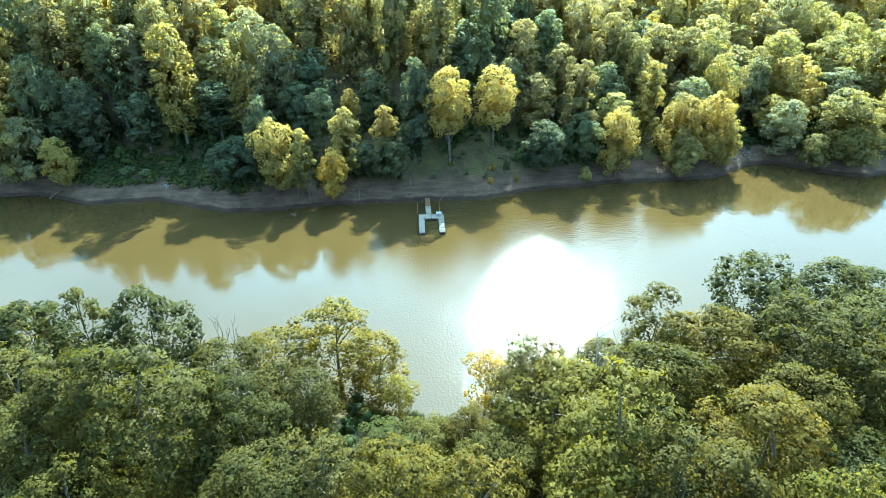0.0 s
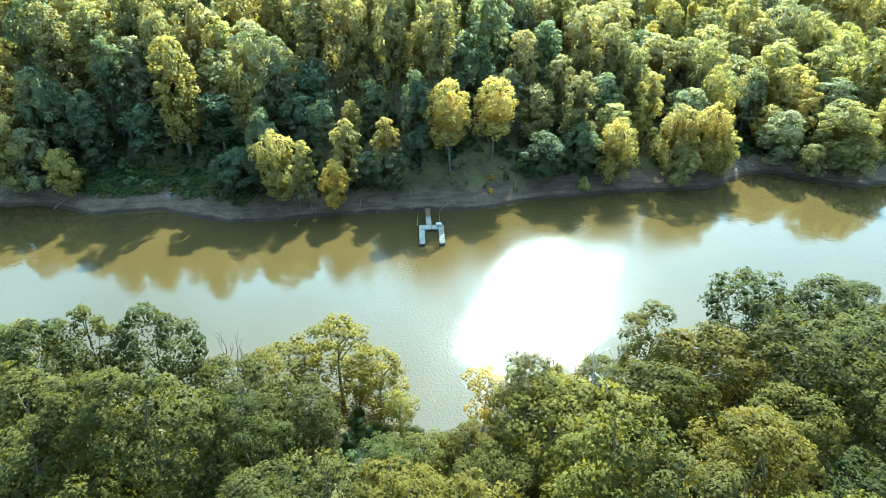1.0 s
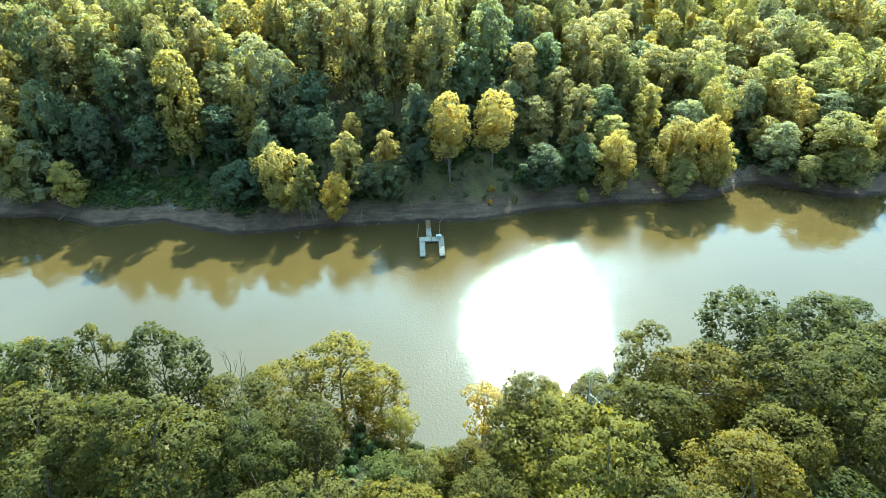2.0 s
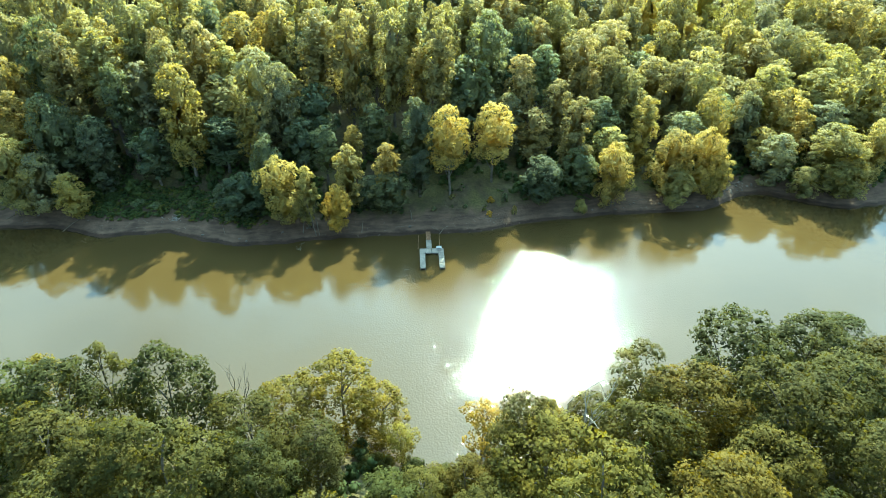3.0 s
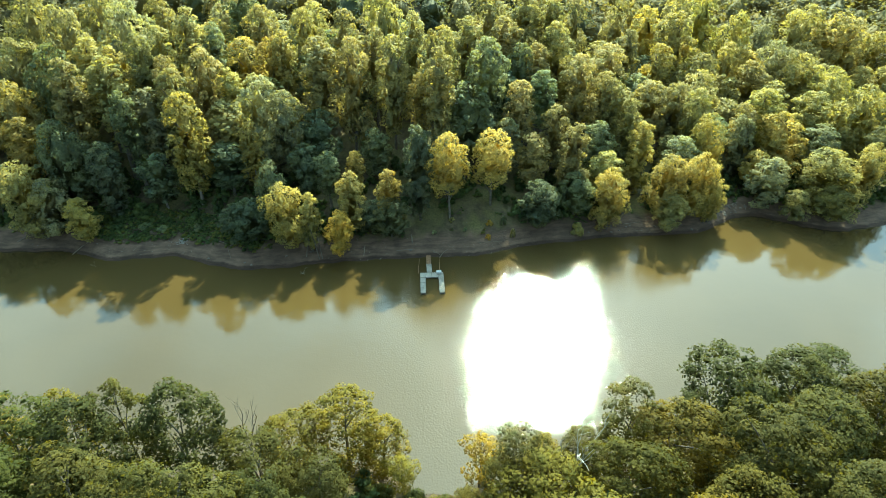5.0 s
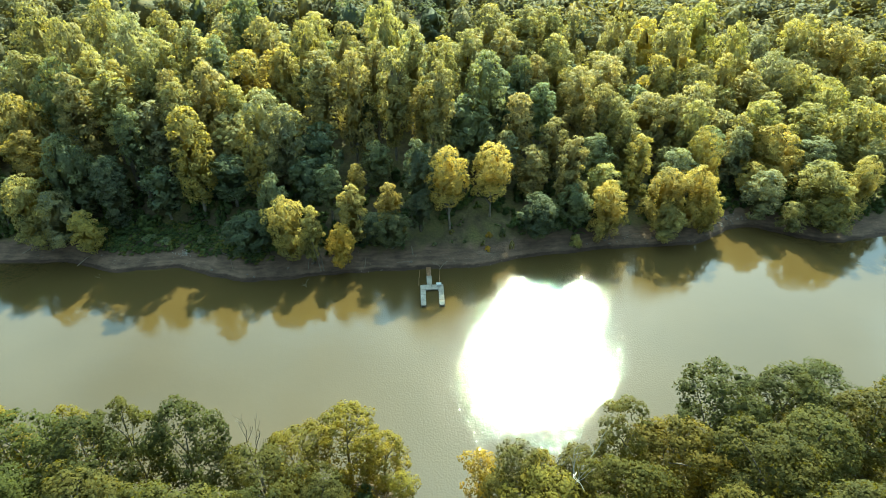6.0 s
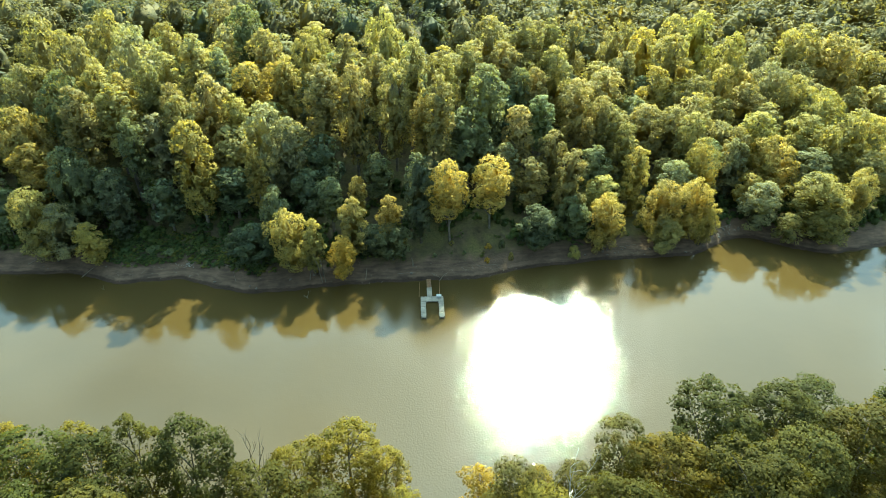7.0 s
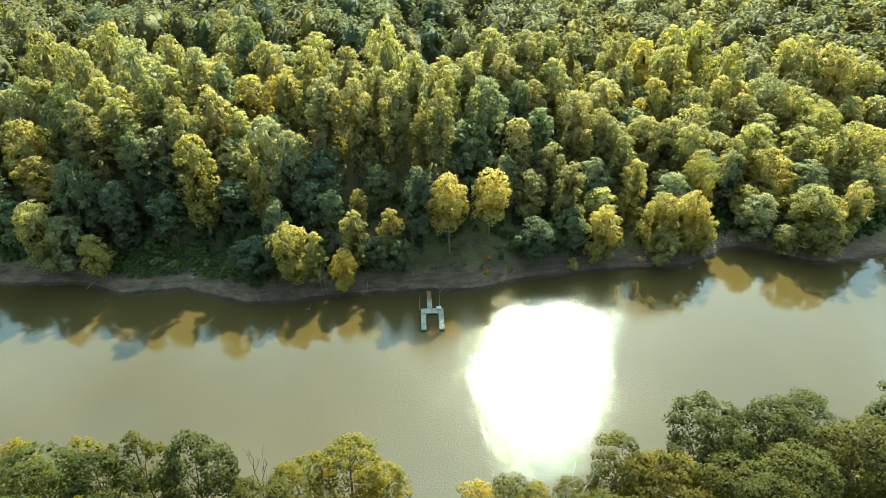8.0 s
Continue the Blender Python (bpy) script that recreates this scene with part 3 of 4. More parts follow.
kind_of_tree("lifted", 2, 17, 4.5, base=0.36, shape="tall", clumps=95, leaves=6000, size=0.34, core=0.55, knob=(0.14, 0.28), tall=0.8, leaders=6, ruffle=0.75, loose=0.2, main=0.70, proud=0.1, scatter=0.34)
kind_of_tree("round", 6, 20, 5.6, base=0.20, shape="dome", clumps=120, leaves=8600, size=0.35, core=0.36, knob=(0.12, 0.25), tall=0.9, ruffle=0.6, leaders=7, loose=0.26, main=0.68, puffy=True, proud=-0.18)
kind_of_tree("close", 5, 20, 5.6, base=0.20, shape="dome", clumps=130, leaves=12500, size=0.295, core=0.36, knob=(0.12, 0.25), tall=0.9, ruffle=0.6, leaders=7, loose=0.26, main=0.68, puffy=True, proud=-0.18)
kind_of_tree("slim", 4, 16, 3.6, base=0.06, shape="tall", clumps=90, leaves=6200, size=0.26, core=0.36, knob=(0.12, 0.25), tall=0.9, ruffle=0.6, leaders=6, loose=0.26, main=0.68, puffy=True, proud=-0.18)
kind_of_tree("thin", 2, 11, 2.6, base=0.16, shape="oval", clumps=30, leaves=2600, size=0.26, core=0, knob=(0.18, 0.34), leaders=7, loose=0.4)
kind_of_tree("shrub", 4, 3, 2.0, base=0.02, shape="dome", clumps=10, leaves=1000, size=0.26, knob=(0.35, 0.55))

FAR, NEAR = "on the far bank", "on the near bank"
# the front row over the mud of the far bank
for row in (("tall", -57.0, 124.6, 32.6, 4.2, YELLOW), ("tall", -42.1, 122.5, 26.8, 2.3, AMBER), ("tall", -96.5, 127.6, 25.8, 4.3, YELLOW),
            ("bank", -85.7, 124.3, 26.4, 5.2, GREEN), ("bank", -75.1, 120.3, 22.9, 3.7, DEEP), ("airy", -92.3, 116.9, 20.2, 5.5, LIME),
            ("bank", -88.1, 117.2, 15.6, 4.6, SILVER), ("bank", -80.5, 114.1, 12.2, 3.8, AMBER), ("bank", -37.5, 117.8, 20.1, 3.7, GREEN),
            ("airy", -34.1, 111.5, 17.5, 4.1, YELLOW), ("airy", -28.8, 110.7, 15.6, 2.6, LIME), ("bank", 30.2, 128.7, 24.4, 3.7, OLIVE),
            ("lifted", 1.6, 119.9, 25.0, 4.3, AMBER), ("lifted", 11.2, 125.0, 24.0, 5.2, YELLOW), ("airy", -12.1, 116.9, 18.3, 2.9, YELLOW)):
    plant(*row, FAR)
for row in (("airy", -20.1, 115.7, 18.2, 3.0, LIME), ("airy", -22.4, 110.0, 11.8, 3.5, GOLD), ("tall", -20.0, 124.0, 19.5, 2.0, AMBER),
            ("tall", -26.0, 121.9, 20.2, 2.3, GREEN), ("bank", -5.2, 120.1, 26.9, 3.2, DEEP), ("airy", 47.5, 133.8, 22.9, 3.6, YELLOW),
            ("airy", 65.6, 138.4, 23.3, 4.7, YELLOW), ("bank", 76.0, 144.4, 20.6, 4.2, SILVER), ("airy", 52.3, 125.1, 18.3, 4.6, YELLOW),
            ("airy", 59.8, 126.3, 18.4, 4.1, YELLOW), ("airy", 38.8, 121.7, 16.3, 4.1, YELLOW), ("bank", 79.9, 131.5, 14.6, 4.2, SILVER),
            ("airy", 91.9, 129.1, 17.9, 6.7, LIME), ("airy", 101.5, 130.3, 18.9, 4.0, LIME),
            ("airy", 53.0, 121.2, 10.5, 3.6, OLIVE), ("airy", 63.6, 124.6, 13.5, 3.2, YELLOW), ("airy", 93.0, 124.8, 11.5, 4.6, LIME),
            ("airy", 85.4, 126.6, 8.5, 3.0, OLIVE)):
    plant(*row, FAR)
# the wood behind it
for row in (("tall", -107.6, 161.9, 47.5, 6.7, OLIVE), ("tall", -94.6, 153.7, 44.9, 6.0, OLIVE), ("tall", -81.7, 157.0, 46.1, 6.8, SILVER),
            ("tall", -63.4, 152.2, 44.7, 3.8, OLIVE), ("tall", -58.6, 154.2, 41.0, 3.4, GREEN), ("tall", -75.2, 165.6, 44.7, 4.7, LIME),
            ("tall", -106.8, 148.6, 38.2, 6.1, OLIVE), ("tall", -84.8, 145.7, 39.5, 4.4, LIME), ("tall", -71.6, 141.5, 41.0, 3.1, OLIVE),
            ("tall", -68.4, 148.6, 41.3, 3.7, OLIVE), ("tall", -77.0, 140.4, 38.5, 3.3, LIME), ("tall", -84.9, 132.9, 37.7, 4.4, OLIVE),
            ("tall", -76.0, 133.5, 37.8, 4.3, OLIVE), ("tall", -56.7, 139.3, 38.9, 4.5, OLIVE), ("tall", -63.7, 137.6, 37.3, 2.9, OLIVE)):
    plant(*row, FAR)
for row in (("tall", -50.2, 152.8, 37.6, 5.1, AMBER), ("tall", -43.6, 152.3, 38.1, 4.2, AMBER), ("tall", -39.5, 150.4, 40.1, 3.2, LIME),
            ("tall", -37.6, 161.1, 43.0, 4.3, LIME), ("tall", -50.7, 140.4, 33.7, 3.1, LIME), ("tall", -42.1, 131.5, 34.6, 4.7, SILVER),
            ("tall", -36.7, 130.9, 31.2, 3.7, SILVER), ("tall", -62.3, 133.0, 35.6, 3.5, OLIVE), ("tall", -71.4, 128.6, 31.7, 2.8, GREEN),
            ("tall", -101.9, 136.6, 31.6, 6.4, LIME), ("tall", -29.6, 141.7, 40.4, 4.1, OLIVE), ("tall", -22.4, 142.6, 40.0, 4.5, OLIVE),
            ("tall", -29.9, 146.7, 41.3, 2.2, OLIVE), ("tall", -26.1, 162.8, 42.8, 4.3, OLIVE), ("tall", -36.5, 174.4, 42.6, 3.9, LIME)):
    plant(*row, FAR)
for row in (("tall", -16.0, 172.8, 47.2, 6.0, OLIVE), ("tall", -17.2, 152.5, 40.2, 3.2, OLIVE), ("tall", -12.3, 144.7, 40.1, 4.6, OLIVE),
            ("tall", -8.5, 151.8, 43.9, 3.4, OLIVE), ("tall", -2.6, 147.7, 41.0, 1.9, OLIVE), ("tall", 0.7, 147.8, 40.7, 2.1, OLIVE),
            ("tall", -0.7, 135.4, 39.6, 3.3, OLIVE), ("tall", -6.1, 139.7, 32.6, 2.9, AMBER), ("tall", 9.9, 145.5, 39.8, 4.6, GREEN),
            ("tall", 6.3, 156.1, 42.2, 3.8, OLIVE), ("tall", 15.6, 161.3, 41.0, 3.8, OLIVE), ("tall", 13.5, 172.2, 45.3, 5.4, OLIVE),
            ("tall", 21.8, 171.9, 45.1, 4.2, OLIVE), ("tall", 28.6, 172.2, 44.8, 3.5, OLIVE), ("tall", 29.2, 162.9, 39.5, 4.6, OLIVE)):
    plant(*row, FAR)
for row in (("tall", 20.2, 154.6, 35.8, 3.8, GREEN), ("tall", 24.9, 156.3, 35.8, 2.7, OLIVE), ("tall", 25.3, 146.8, 31.4, 3.1, GREEN),
            ("tall", 19.2, 142.9, 30.0, 3.9, OLIVE), ("tall", 15.1, 134.9, 23.1, 3.2, SILVER), ("tall", 26.9, 137.1, 25.7, 3.3, OLIVE),
            ("tall", 36.0, 154.5, 33.4, 4.8, OLIVE), ("tall", 39.5, 186.2, 41.4, 4.4, OLIVE), ("tall", 63.6, 192.5, 38.0, 5.2, AMBER),
            ("tall", 72.9, 198.1, 40.7, 5.2, OLIVE), ("tall", 83.5, 203.0, 41.1, 5.0, LIME), ("tall", 68.1, 180.2, 38.8, 5.3, LIME),
            ("tall", 90.1, 193.2, 36.4, 5.5, LIME), ("tall", 100.7, 195.7, 32.1, 4.1, SILVER), ("tall", 120.3, 207.3, 36.0, 8.3, LIME)):
    plant(*row, FAR)
for row in (("tall", 131.2, 201.8, 34.5, 8.4, LIME), ("tall", 52.9, 176.1, 35.1, 3.3, OLIVE), ("tall", 60.0, 168.4, 32.5, 5.3, AMBER),
            ("tall", 45.2, 163.1, 33.6, 5.1, OLIVE), ("tall", 82.0, 175.1, 31.6, 4.0, LIME), ("tall", 72.3, 168.1, 30.1, 4.8, OLIVE),
            ("tall", 67.4, 157.2, 27.8, 6.7, OLIVE), ("tall", 99.7, 182.1, 30.6, 6.2, SILVER), ("tall", 88.5, 172.0, 26.9, 5.1, LIME),
            ("tall", 105.2, 175.5, 28.2, 6.3, LIME), ("tall", 108.6, 167.1, 26.8, 6.7, LIME), ("tall", 106.6, 147.0, 27.7, 6.5, LIME),
            ("tall", 43.7, 147.5, 28.3, 3.5, OLIVE), ("tall", 40.9, 150.3, 30.1, 3.5, OLIVE), ("tall", 61.0, 153.0, 26.3, 4.2, OLIVE)):
    plant(*row, FAR)
for row in (("tall", 64.3, 146.6, 27.1, 3.8, OLIVE), ("tall", 46.2, 141.6, 25.7, 3.4, OLIVE), ("tall", 75.9, 147.9, 15.5, 3.8, YELLOW),
            ("tall", 78.4, 148.6, 22.6, 3.2, OLIVE), ("tall", 86.0, 143.0, 21.6, 5.7, YELLOW), ("tall", 97.6, 152.0, 24.4, 5.1, LIME),
            ("tall", 99.6, 149.6, 16.7, 6.1, OLIVE), ("tall", 103.5, 144.7, 16.9, 3.4, LIME)):
    plant(*row, FAR)
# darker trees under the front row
# the first, hidden behind others, is added to shade the creek mouth
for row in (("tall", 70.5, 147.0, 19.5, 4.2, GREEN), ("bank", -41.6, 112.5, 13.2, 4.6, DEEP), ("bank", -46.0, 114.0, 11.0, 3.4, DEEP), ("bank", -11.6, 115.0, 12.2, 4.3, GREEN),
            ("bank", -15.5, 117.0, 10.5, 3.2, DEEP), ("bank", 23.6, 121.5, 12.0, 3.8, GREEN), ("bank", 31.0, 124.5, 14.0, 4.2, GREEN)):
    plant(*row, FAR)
# lower and farther trees between them, some added to block sun gaps over the banks
for row in (("shrub", 31.3, 119.0, 4.2, 1.6, LIME), ("tall", 32.9, 181.0, 34.4, 5.0, OLIVE), ("tall", 60.0, 182.0, 26.0, 5.2, GREEN),
            ("tall", 116.0, 178.0, 22.4, 5.4, LIME), ("tall", 96.0, 142.0, 19.0, 4.8, GREEN), ("tall", -93.6, 172.0, 47.0, 6.2, OLIVE),
            ("tall", -63.9, 159.0, 39.4, 5.4, LIME), ("tall", -57.8, 178.8, 47.0, 5.2, GREEN), ("tall", 16.6, 194.7, 39.6, 5.2, OLIVE),
            ("tall", 26.7, 178.5, 42.8, 5.0, OLIVE), ("tall", -110.0, 126.0, 24.0, 5.2, GREEN), ("tall", -118.0, 132.0, 28.0, 5.4, OLIVE),
            ("tall", -50.0, 127.0, 20.0, 5.0, DEEP), ("bank", 22.0, 121.0, 13.5, 4.4, DEEP), ("tall", -93.1, 143.2, 38.3, 5.6, GREEN)):
    plant(*row, FAR)
for row in (("tall", -74.8, 211.0, 43.0, 6.0, OLIVE), ("tall", -48.6, 168.4, 42.6, 4.8, OLIVE), ("tall", -41.8, 200.0, 38.0, 5.4, LIME),
            ("tall", -22.2, 190.0, 37.0, 5.4, OLIVE), ("tall", -5.1, 131.0, 21.2, 4.4, DEEP), ("tall", 36.1, 176.4, 29.0, 5.0, GREEN),
            ("tall", 57.0, 202.0, 38.4, 5.6, OLIVE), ("tall", 117.0, 197.0, 26.4, 6.0, OLIVE), ("tall", 144.0, 203.0, 28.4, 6.4, LIME),
            ("airy", 126.0, 168.0, 19.0, 6.5, YELLOW), ("tall", 38.0, 137.0, 21.5, 4.2, GREEN), ("tall", 57.5, 134.0, 19.0, 4.2, GREEN),
            ("tall", 110.0, 138.0, 20.0, 4.8, OLIVE), ("tall", 54.0, 153.0, 27.0, 4.8, OLIVE), ("tall", 84.0, 152.0, 25.0, 5.4, LIME)):
    plant(*row, FAR)
# the near bank
for row in (("round", -25.4, 34.5, 26.6, 5.8, SILVER), ("round", -31.0, 35.5, 24.6, 4.8, SILVER), ("round", -34.0, 32.0, 22.4, 5.4, SILVER), ("round", -28.0, 27.5, 22.0, 4.6, OLIVE),
            ("round", -14.6, 28.6, 20.8, 5.0, SILVER), ("slim", -9.6, 31.0, 20.6, 3.4, SILVER), ("round", -3.6, 29.6, 20.8, 5.4, AMBER),
            ("slim", 2.8, 25.6, 24.2, 4.0, AMBER), ("round", -18.8, 38.4, 20.4, 4.4, GREEN), ("slim", 13.8, 31.4, 27.6, 4.6, LIME),
            ("round", 25.2, 30.6, 24.4, 5.4, AMBER), ("round", 17.8, 26.4, 25.2, 5.4, SILVER), ("slim", 10.9, 27.0, 24.4, 4.4, LIME),
            ("round", 26.5, 23.6, 26.0, 4.8, LIME), ("slim", -40.8, 52.8, 18.6, 3.6, OLIVE), ("round", -33.2, 50.8, 19.6, 5.2, GREEN),
            ("round", -44.0, 47.5, 20.2, 5.6, GREEN)):
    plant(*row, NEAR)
for row in (("slim", -13.0, 55.0, 15.4, 4.6, YELLOW), ("slim", -8.0, 53.6, 11.6, 3.4, YELLOW), ("slim", -20.2, 53.0, 12.6, 4.4, AMBER),
            ("round", 9.0, 47.2, 17.0, 4.0, SILVER), ("slim", 24.2, 52.4, 19.6, 4.2, OLIVE), ("round", 37.4, 56.4, 20.2, 6.0, GREEN),
            ("round", 38.0, 44.0, 22.6, 5.6, SILVER), ("slim", 17.0, 47.5, 16.0, 3.6, OLIVE), ("round", 29.6, 50.0, 17.6, 5.4, AMBER),
            ("thin", 5.2, 52.0, 11.0, 2.6, GOLD), ("thin", -5.2, 50.4, 8.6, 2.2, OLIVE), ("round", 58.0, 63.5, 13.0, 6.0, GREEN),
            ("round", 49.0, 60.0, 17.5, 5.4, GREEN), ("round", 12.0, 42.0, 17.0, 5.6, AMBER), ("round", 22.0, 43.0, 18.6, 5.2, OLIVE),
            ("round", -22.5, 46.5, 16.2, 5.0, OLIVE)):
    plant(*row, NEAR)
for row in (("slim", -1.8, 42.6, 9.2, 3.2, OLIVE), ("slim", 2.8, 44.0, 9.6, 3.0, AMBER), ("slim", -5.5, 40.0, 10.8, 3.4, GREEN),
            ("round", 5.5, 37.5, 12.5, 4.4, OLIVE), ("round", -14.6, 45.0, 13.4, 3.8, SILVER), ("round", -54.0, 50.0, 18.0, 5.6, GREEN),
            ("slim", -60.5, 54.0, 15.0, 4.0, YELLOW), ("slim", -50.4, 55.0, 14.8, 3.4, YELLOW), ("slim", 31.3, 53.6, 14.4, 3.6, YELLOW), ("slim", 13.2, 50.6, 11.5, 2.6, YELLOW), ("round", -40.0, 40.0, 20.5, 5.6, SILVER), ("round", -52.0, 40.0, 20.5, 5.8, GREEN),
            ("round", 47.0, 49.0, 20.0, 5.4, SILVER), ("round", 57.0, 53.0, 20.0, 5.6, OLIVE), ("round", 33.0, 38.5, 20.0, 5.0, LIME),
            ("round", 45.0, 37.0, 23.0, 5.4, SILVER), ("round", 70.0, 62.0, 19.0, 6.0, GREEN), ("slim", 43.0, 57.5, 13.0, 4.2, GREEN), ("slim", 46.5, 54.5, 14.0, 4.2, OLIVE)):
    plant(*row, NEAR)


# ---------------------------------------------------------------- more of the wood, set at random
def clear(x, y):
    """The open slope behind the landing, and the lane through the wood."""
    return (-9 < x < 22 and y < 121 + 0.9 * max(0, 8 - abs(x - 7))) or (abs(y - 232 - 0.06 * x) < 6 and -14 < x < 14) or (-6 < x < 9 and 140 < y < 176)


def inlet(x, y):
    """The low creek mouth in the far bank, with scrub only."""
    return abs(x - 0.53 * y) < 5.5 and 128 < y < 172


def roomy(x, y, wide, pack):
    return all((x - a) ** 2 + (y - b) ** 2 > (pack * (wide + w)) ** 2 for a, b, w in PLANTED)


def canopy(x, y):
    """Height of the leaf roof between the trees already planted."""
    near = sorted((math.hypot(x - a, y - b), t) for a, b, t in TOPS)[:4]
    return sum(t / (d + 1) for d, t in near) / sum(1 / (d + 1) for d, t in near)


TONES = (DEEP, GREEN, GREEN, OLIVE, OLIVE, OLIVE, SILVER, LIME)
SUNNY = (GREEN, OLIVE, OLIVE, LIME, LIME, YELLOW)
scatter = random.Random(11)
count = 0
for _ in range(9000):
    if count >= 125:
        break
    x, y, wide = scatter.uniform(-125, 140), scatter.uniform(112, 200), scatter.uniform(4.6, 6.4)
    d = y - float(far_shore(x))
    if d < 9 or clear(x, y) or inlet(x, y) or abs(x) > 45 + 0.62 * y or not roomy(x, y, wide, 0.66):
        continue
    low = min(1, max(0, (x - 20) / 50))
    high = scatter.uniform(17, 24) if d > 25 else scatter.uniform(11, 17)
    high = max(8.0, min(high * (1 - 0.05 * low), 9 + 0.8 * d - float(land(x, y))))
    # dark tone favoured at the front left, putting its deep shade into leaf colour
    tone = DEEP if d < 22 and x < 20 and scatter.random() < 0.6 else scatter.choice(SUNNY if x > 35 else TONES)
    high = min(high, canopy(x, y) - 4.5 - float(land(x, y)))
    if high < 6:
        continue
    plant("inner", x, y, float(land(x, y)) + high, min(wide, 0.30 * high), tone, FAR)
    count += 1

near_count = 0
for _ in range(4000):
    if near_count >= 24:
        break
    x, y, wide = scatter.uniform(-70, 72), scatter.uniform(14, 62), scatter.uniform(4.2, 5.4)
    if float(near_shore(x)) - y < 5 or (abs(x) < 9 and y > 36) or not roomy(x, y, wide, 0.72):
        continue
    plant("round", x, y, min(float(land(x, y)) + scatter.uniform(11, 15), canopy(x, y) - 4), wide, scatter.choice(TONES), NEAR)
    near_count += 1


def woods(name, label, spots, seed):
    """One mesh of many simple trees, for the wood beyond those that can be counted."""
    rng = np.random.default_rng(seed)
    fine, plain = ([grow(200 + i, 22, 5.2, base=0.12, shape="tall", clumps=60, leaves=n, size=w, core=0.68, knob=(0.18, 0.32), tall=1.0, leaders=2, loose=0.1, ruffle=0.22, main=0.82)[0] for i in range(5)]
                   for n, w in ((700, 0.74), (340, 1.05)))
    V, T, C, N, n = [], [], [], [], 0
    for x, y, high, wide in spots:
        v, t, vn = (fine if 100 < y < 235 else plain)[rng.integers(5)]
        a = rng.uniform(0, 2 * np.pi)
        s = wide / 5.2
        w = np.stack([(v[:, 0] * np.cos(a) - v[:, 1] * np.sin(a)) * s + x, (v[:, 0] * np.sin(a) + v[:, 1] * np.cos(a)) * s + y,
                      v[:, 2] * high / 22 + float(land(x, y))], 1)
        pick = (SUNNY if x > 45 else TONES)[rng.integers(1, 6)]
        tone = np.array(pick) * rng.uniform(0.82, 1.22) * (0.95, 0.84, 0.96 * skylit_blue(pick))
        V.append(w)
        N.append(np.stack([vn[:, 0] * np.cos(a) - vn[:, 1] * np.sin(a), vn[:, 0] * np.sin(a) + vn[:, 1] * np.cos(a), vn[:, 2]], 1))
        T.append(t + n)
        C.append(np.tile((*tone, 1), (len(w), 1)))
        n += len(w)
    ob = new(name, mesh_np(name, np.concatenate(V), None, np.concatenate(T), LEAF_FAR, True, np.concatenate(C), np.concatenate(N)))
    return tagged(ob, label, "forest", "", "stuff")


def undergrowth(name, label, tone_pick, spots, seed, category, leaves=100, clumps=7):
    """One mesh of low bushes and weeds."""
    rng = np.random.default_rng(seed)
    shapes = [grow(300 + i, 3, 1.9, base=0.0, shape="dome", clumps=clumps, leaves=leaves, size=0.44, core=0.75, knob=(0.4, 0.65))[0] for i in range(5)]
    V, T, C, N, n = [], [], [], [], 0
    for x, y, high, wide in spots:
        v, t, vn = shapes[rng.integers(len(shapes))]
        a, s = rng.uniform(0, 2 * np.pi), wide / 1.9
        N.append(np.stack([vn[:, 0] * np.cos(a) - vn[:, 1] * np.sin(a), vn[:, 0] * np.sin(a) + vn[:, 1] * np.cos(a), vn[:, 2]], 1))
        V.append(np.stack([(v[:, 0] * np.cos(a) - v[:, 1] * np.sin(a)) * s + x, (v[:, 0] * np.sin(a) + v[:, 1] * np.cos(a)) * s + y,
                           v[:, 2] * high / 3 + float(land(x, y)) - 0.2], 1))
        T.append(t + n)
        C.append(np.tile((*(np.array(tone_pick[rng.integers(len(tone_pick))]) * rng.uniform(0.8, 1.15)), 1), (len(v), 1)))
        n += len(v)
    ob = new(name, mesh_np(name, np.concatenate(V), None, np.concatenate(T), LEAF_FAR, True, np.concatenate(C), np.concatenate(N)))
    return tagged(ob, label, category, "", "stuff")


low_spots = []
for _ in range(6000):
    if len(low_spots) >= 560:
        break
    x = scatter.uniform(-125, 125)
    d = 6.5 + 22 * scatter.random() ** 1.3
    y = float(far_shore(x)) + d
    if clear(x, y) or (-74 < x < -46 and d < 9):
        continue
    low_spots.append((x, y, scatter.uniform(1.6, 4.0) * min(1, 0.4 + d / 14), scatter.uniform(1.3, 2.6)))
undergrowth("undergrowth", "dark green tangled undergrowth at the edge of the wood", (DEEP, DEEP, GREEN), low_spots, 5, "undergrowth")
low_spots = []
for _ in range(1050):
    x = scatter.choice((scatter.uniform(-84, -40), scatter.uniform(-84, -40), scatter.uniform(-84, -40), scatter.uniform(-110, 110)))
    d = 4.4 + 8.5 * scatter.random()
    if -9 < x < 22 and scatter.random() < 0.7:
        continue
    low_spots.append((x, float(far_shore(x)) + d, scatter.uniform(0.4, 1.2), scatter.uniform(0.6, 1.5)))
undergrowth("weeds", "rank green and straw-coloured weeds above the mud", (GREEN, GREEN, DEEP, OLIVE), low_spots, 7, "weeds", 64, 3)
low_spots = []
for _ in range(3000):
    if len(low_spots) >= 280:
        break
    x = scatter.uniform(-70, 72)
    y = float(near_shore(x)) - 1.5 - 16 * scatter.random()
    low_spots.append((x, y, scatter.uniform(1.5, 3.5), scatter.uniform(1.3, 2.4)))
undergrowth("undergrowth", "green and yellow scrub along the near shore", (DEEP, GREEN, OLIVE), low_spots, 6, "undergrowth")

spots = []
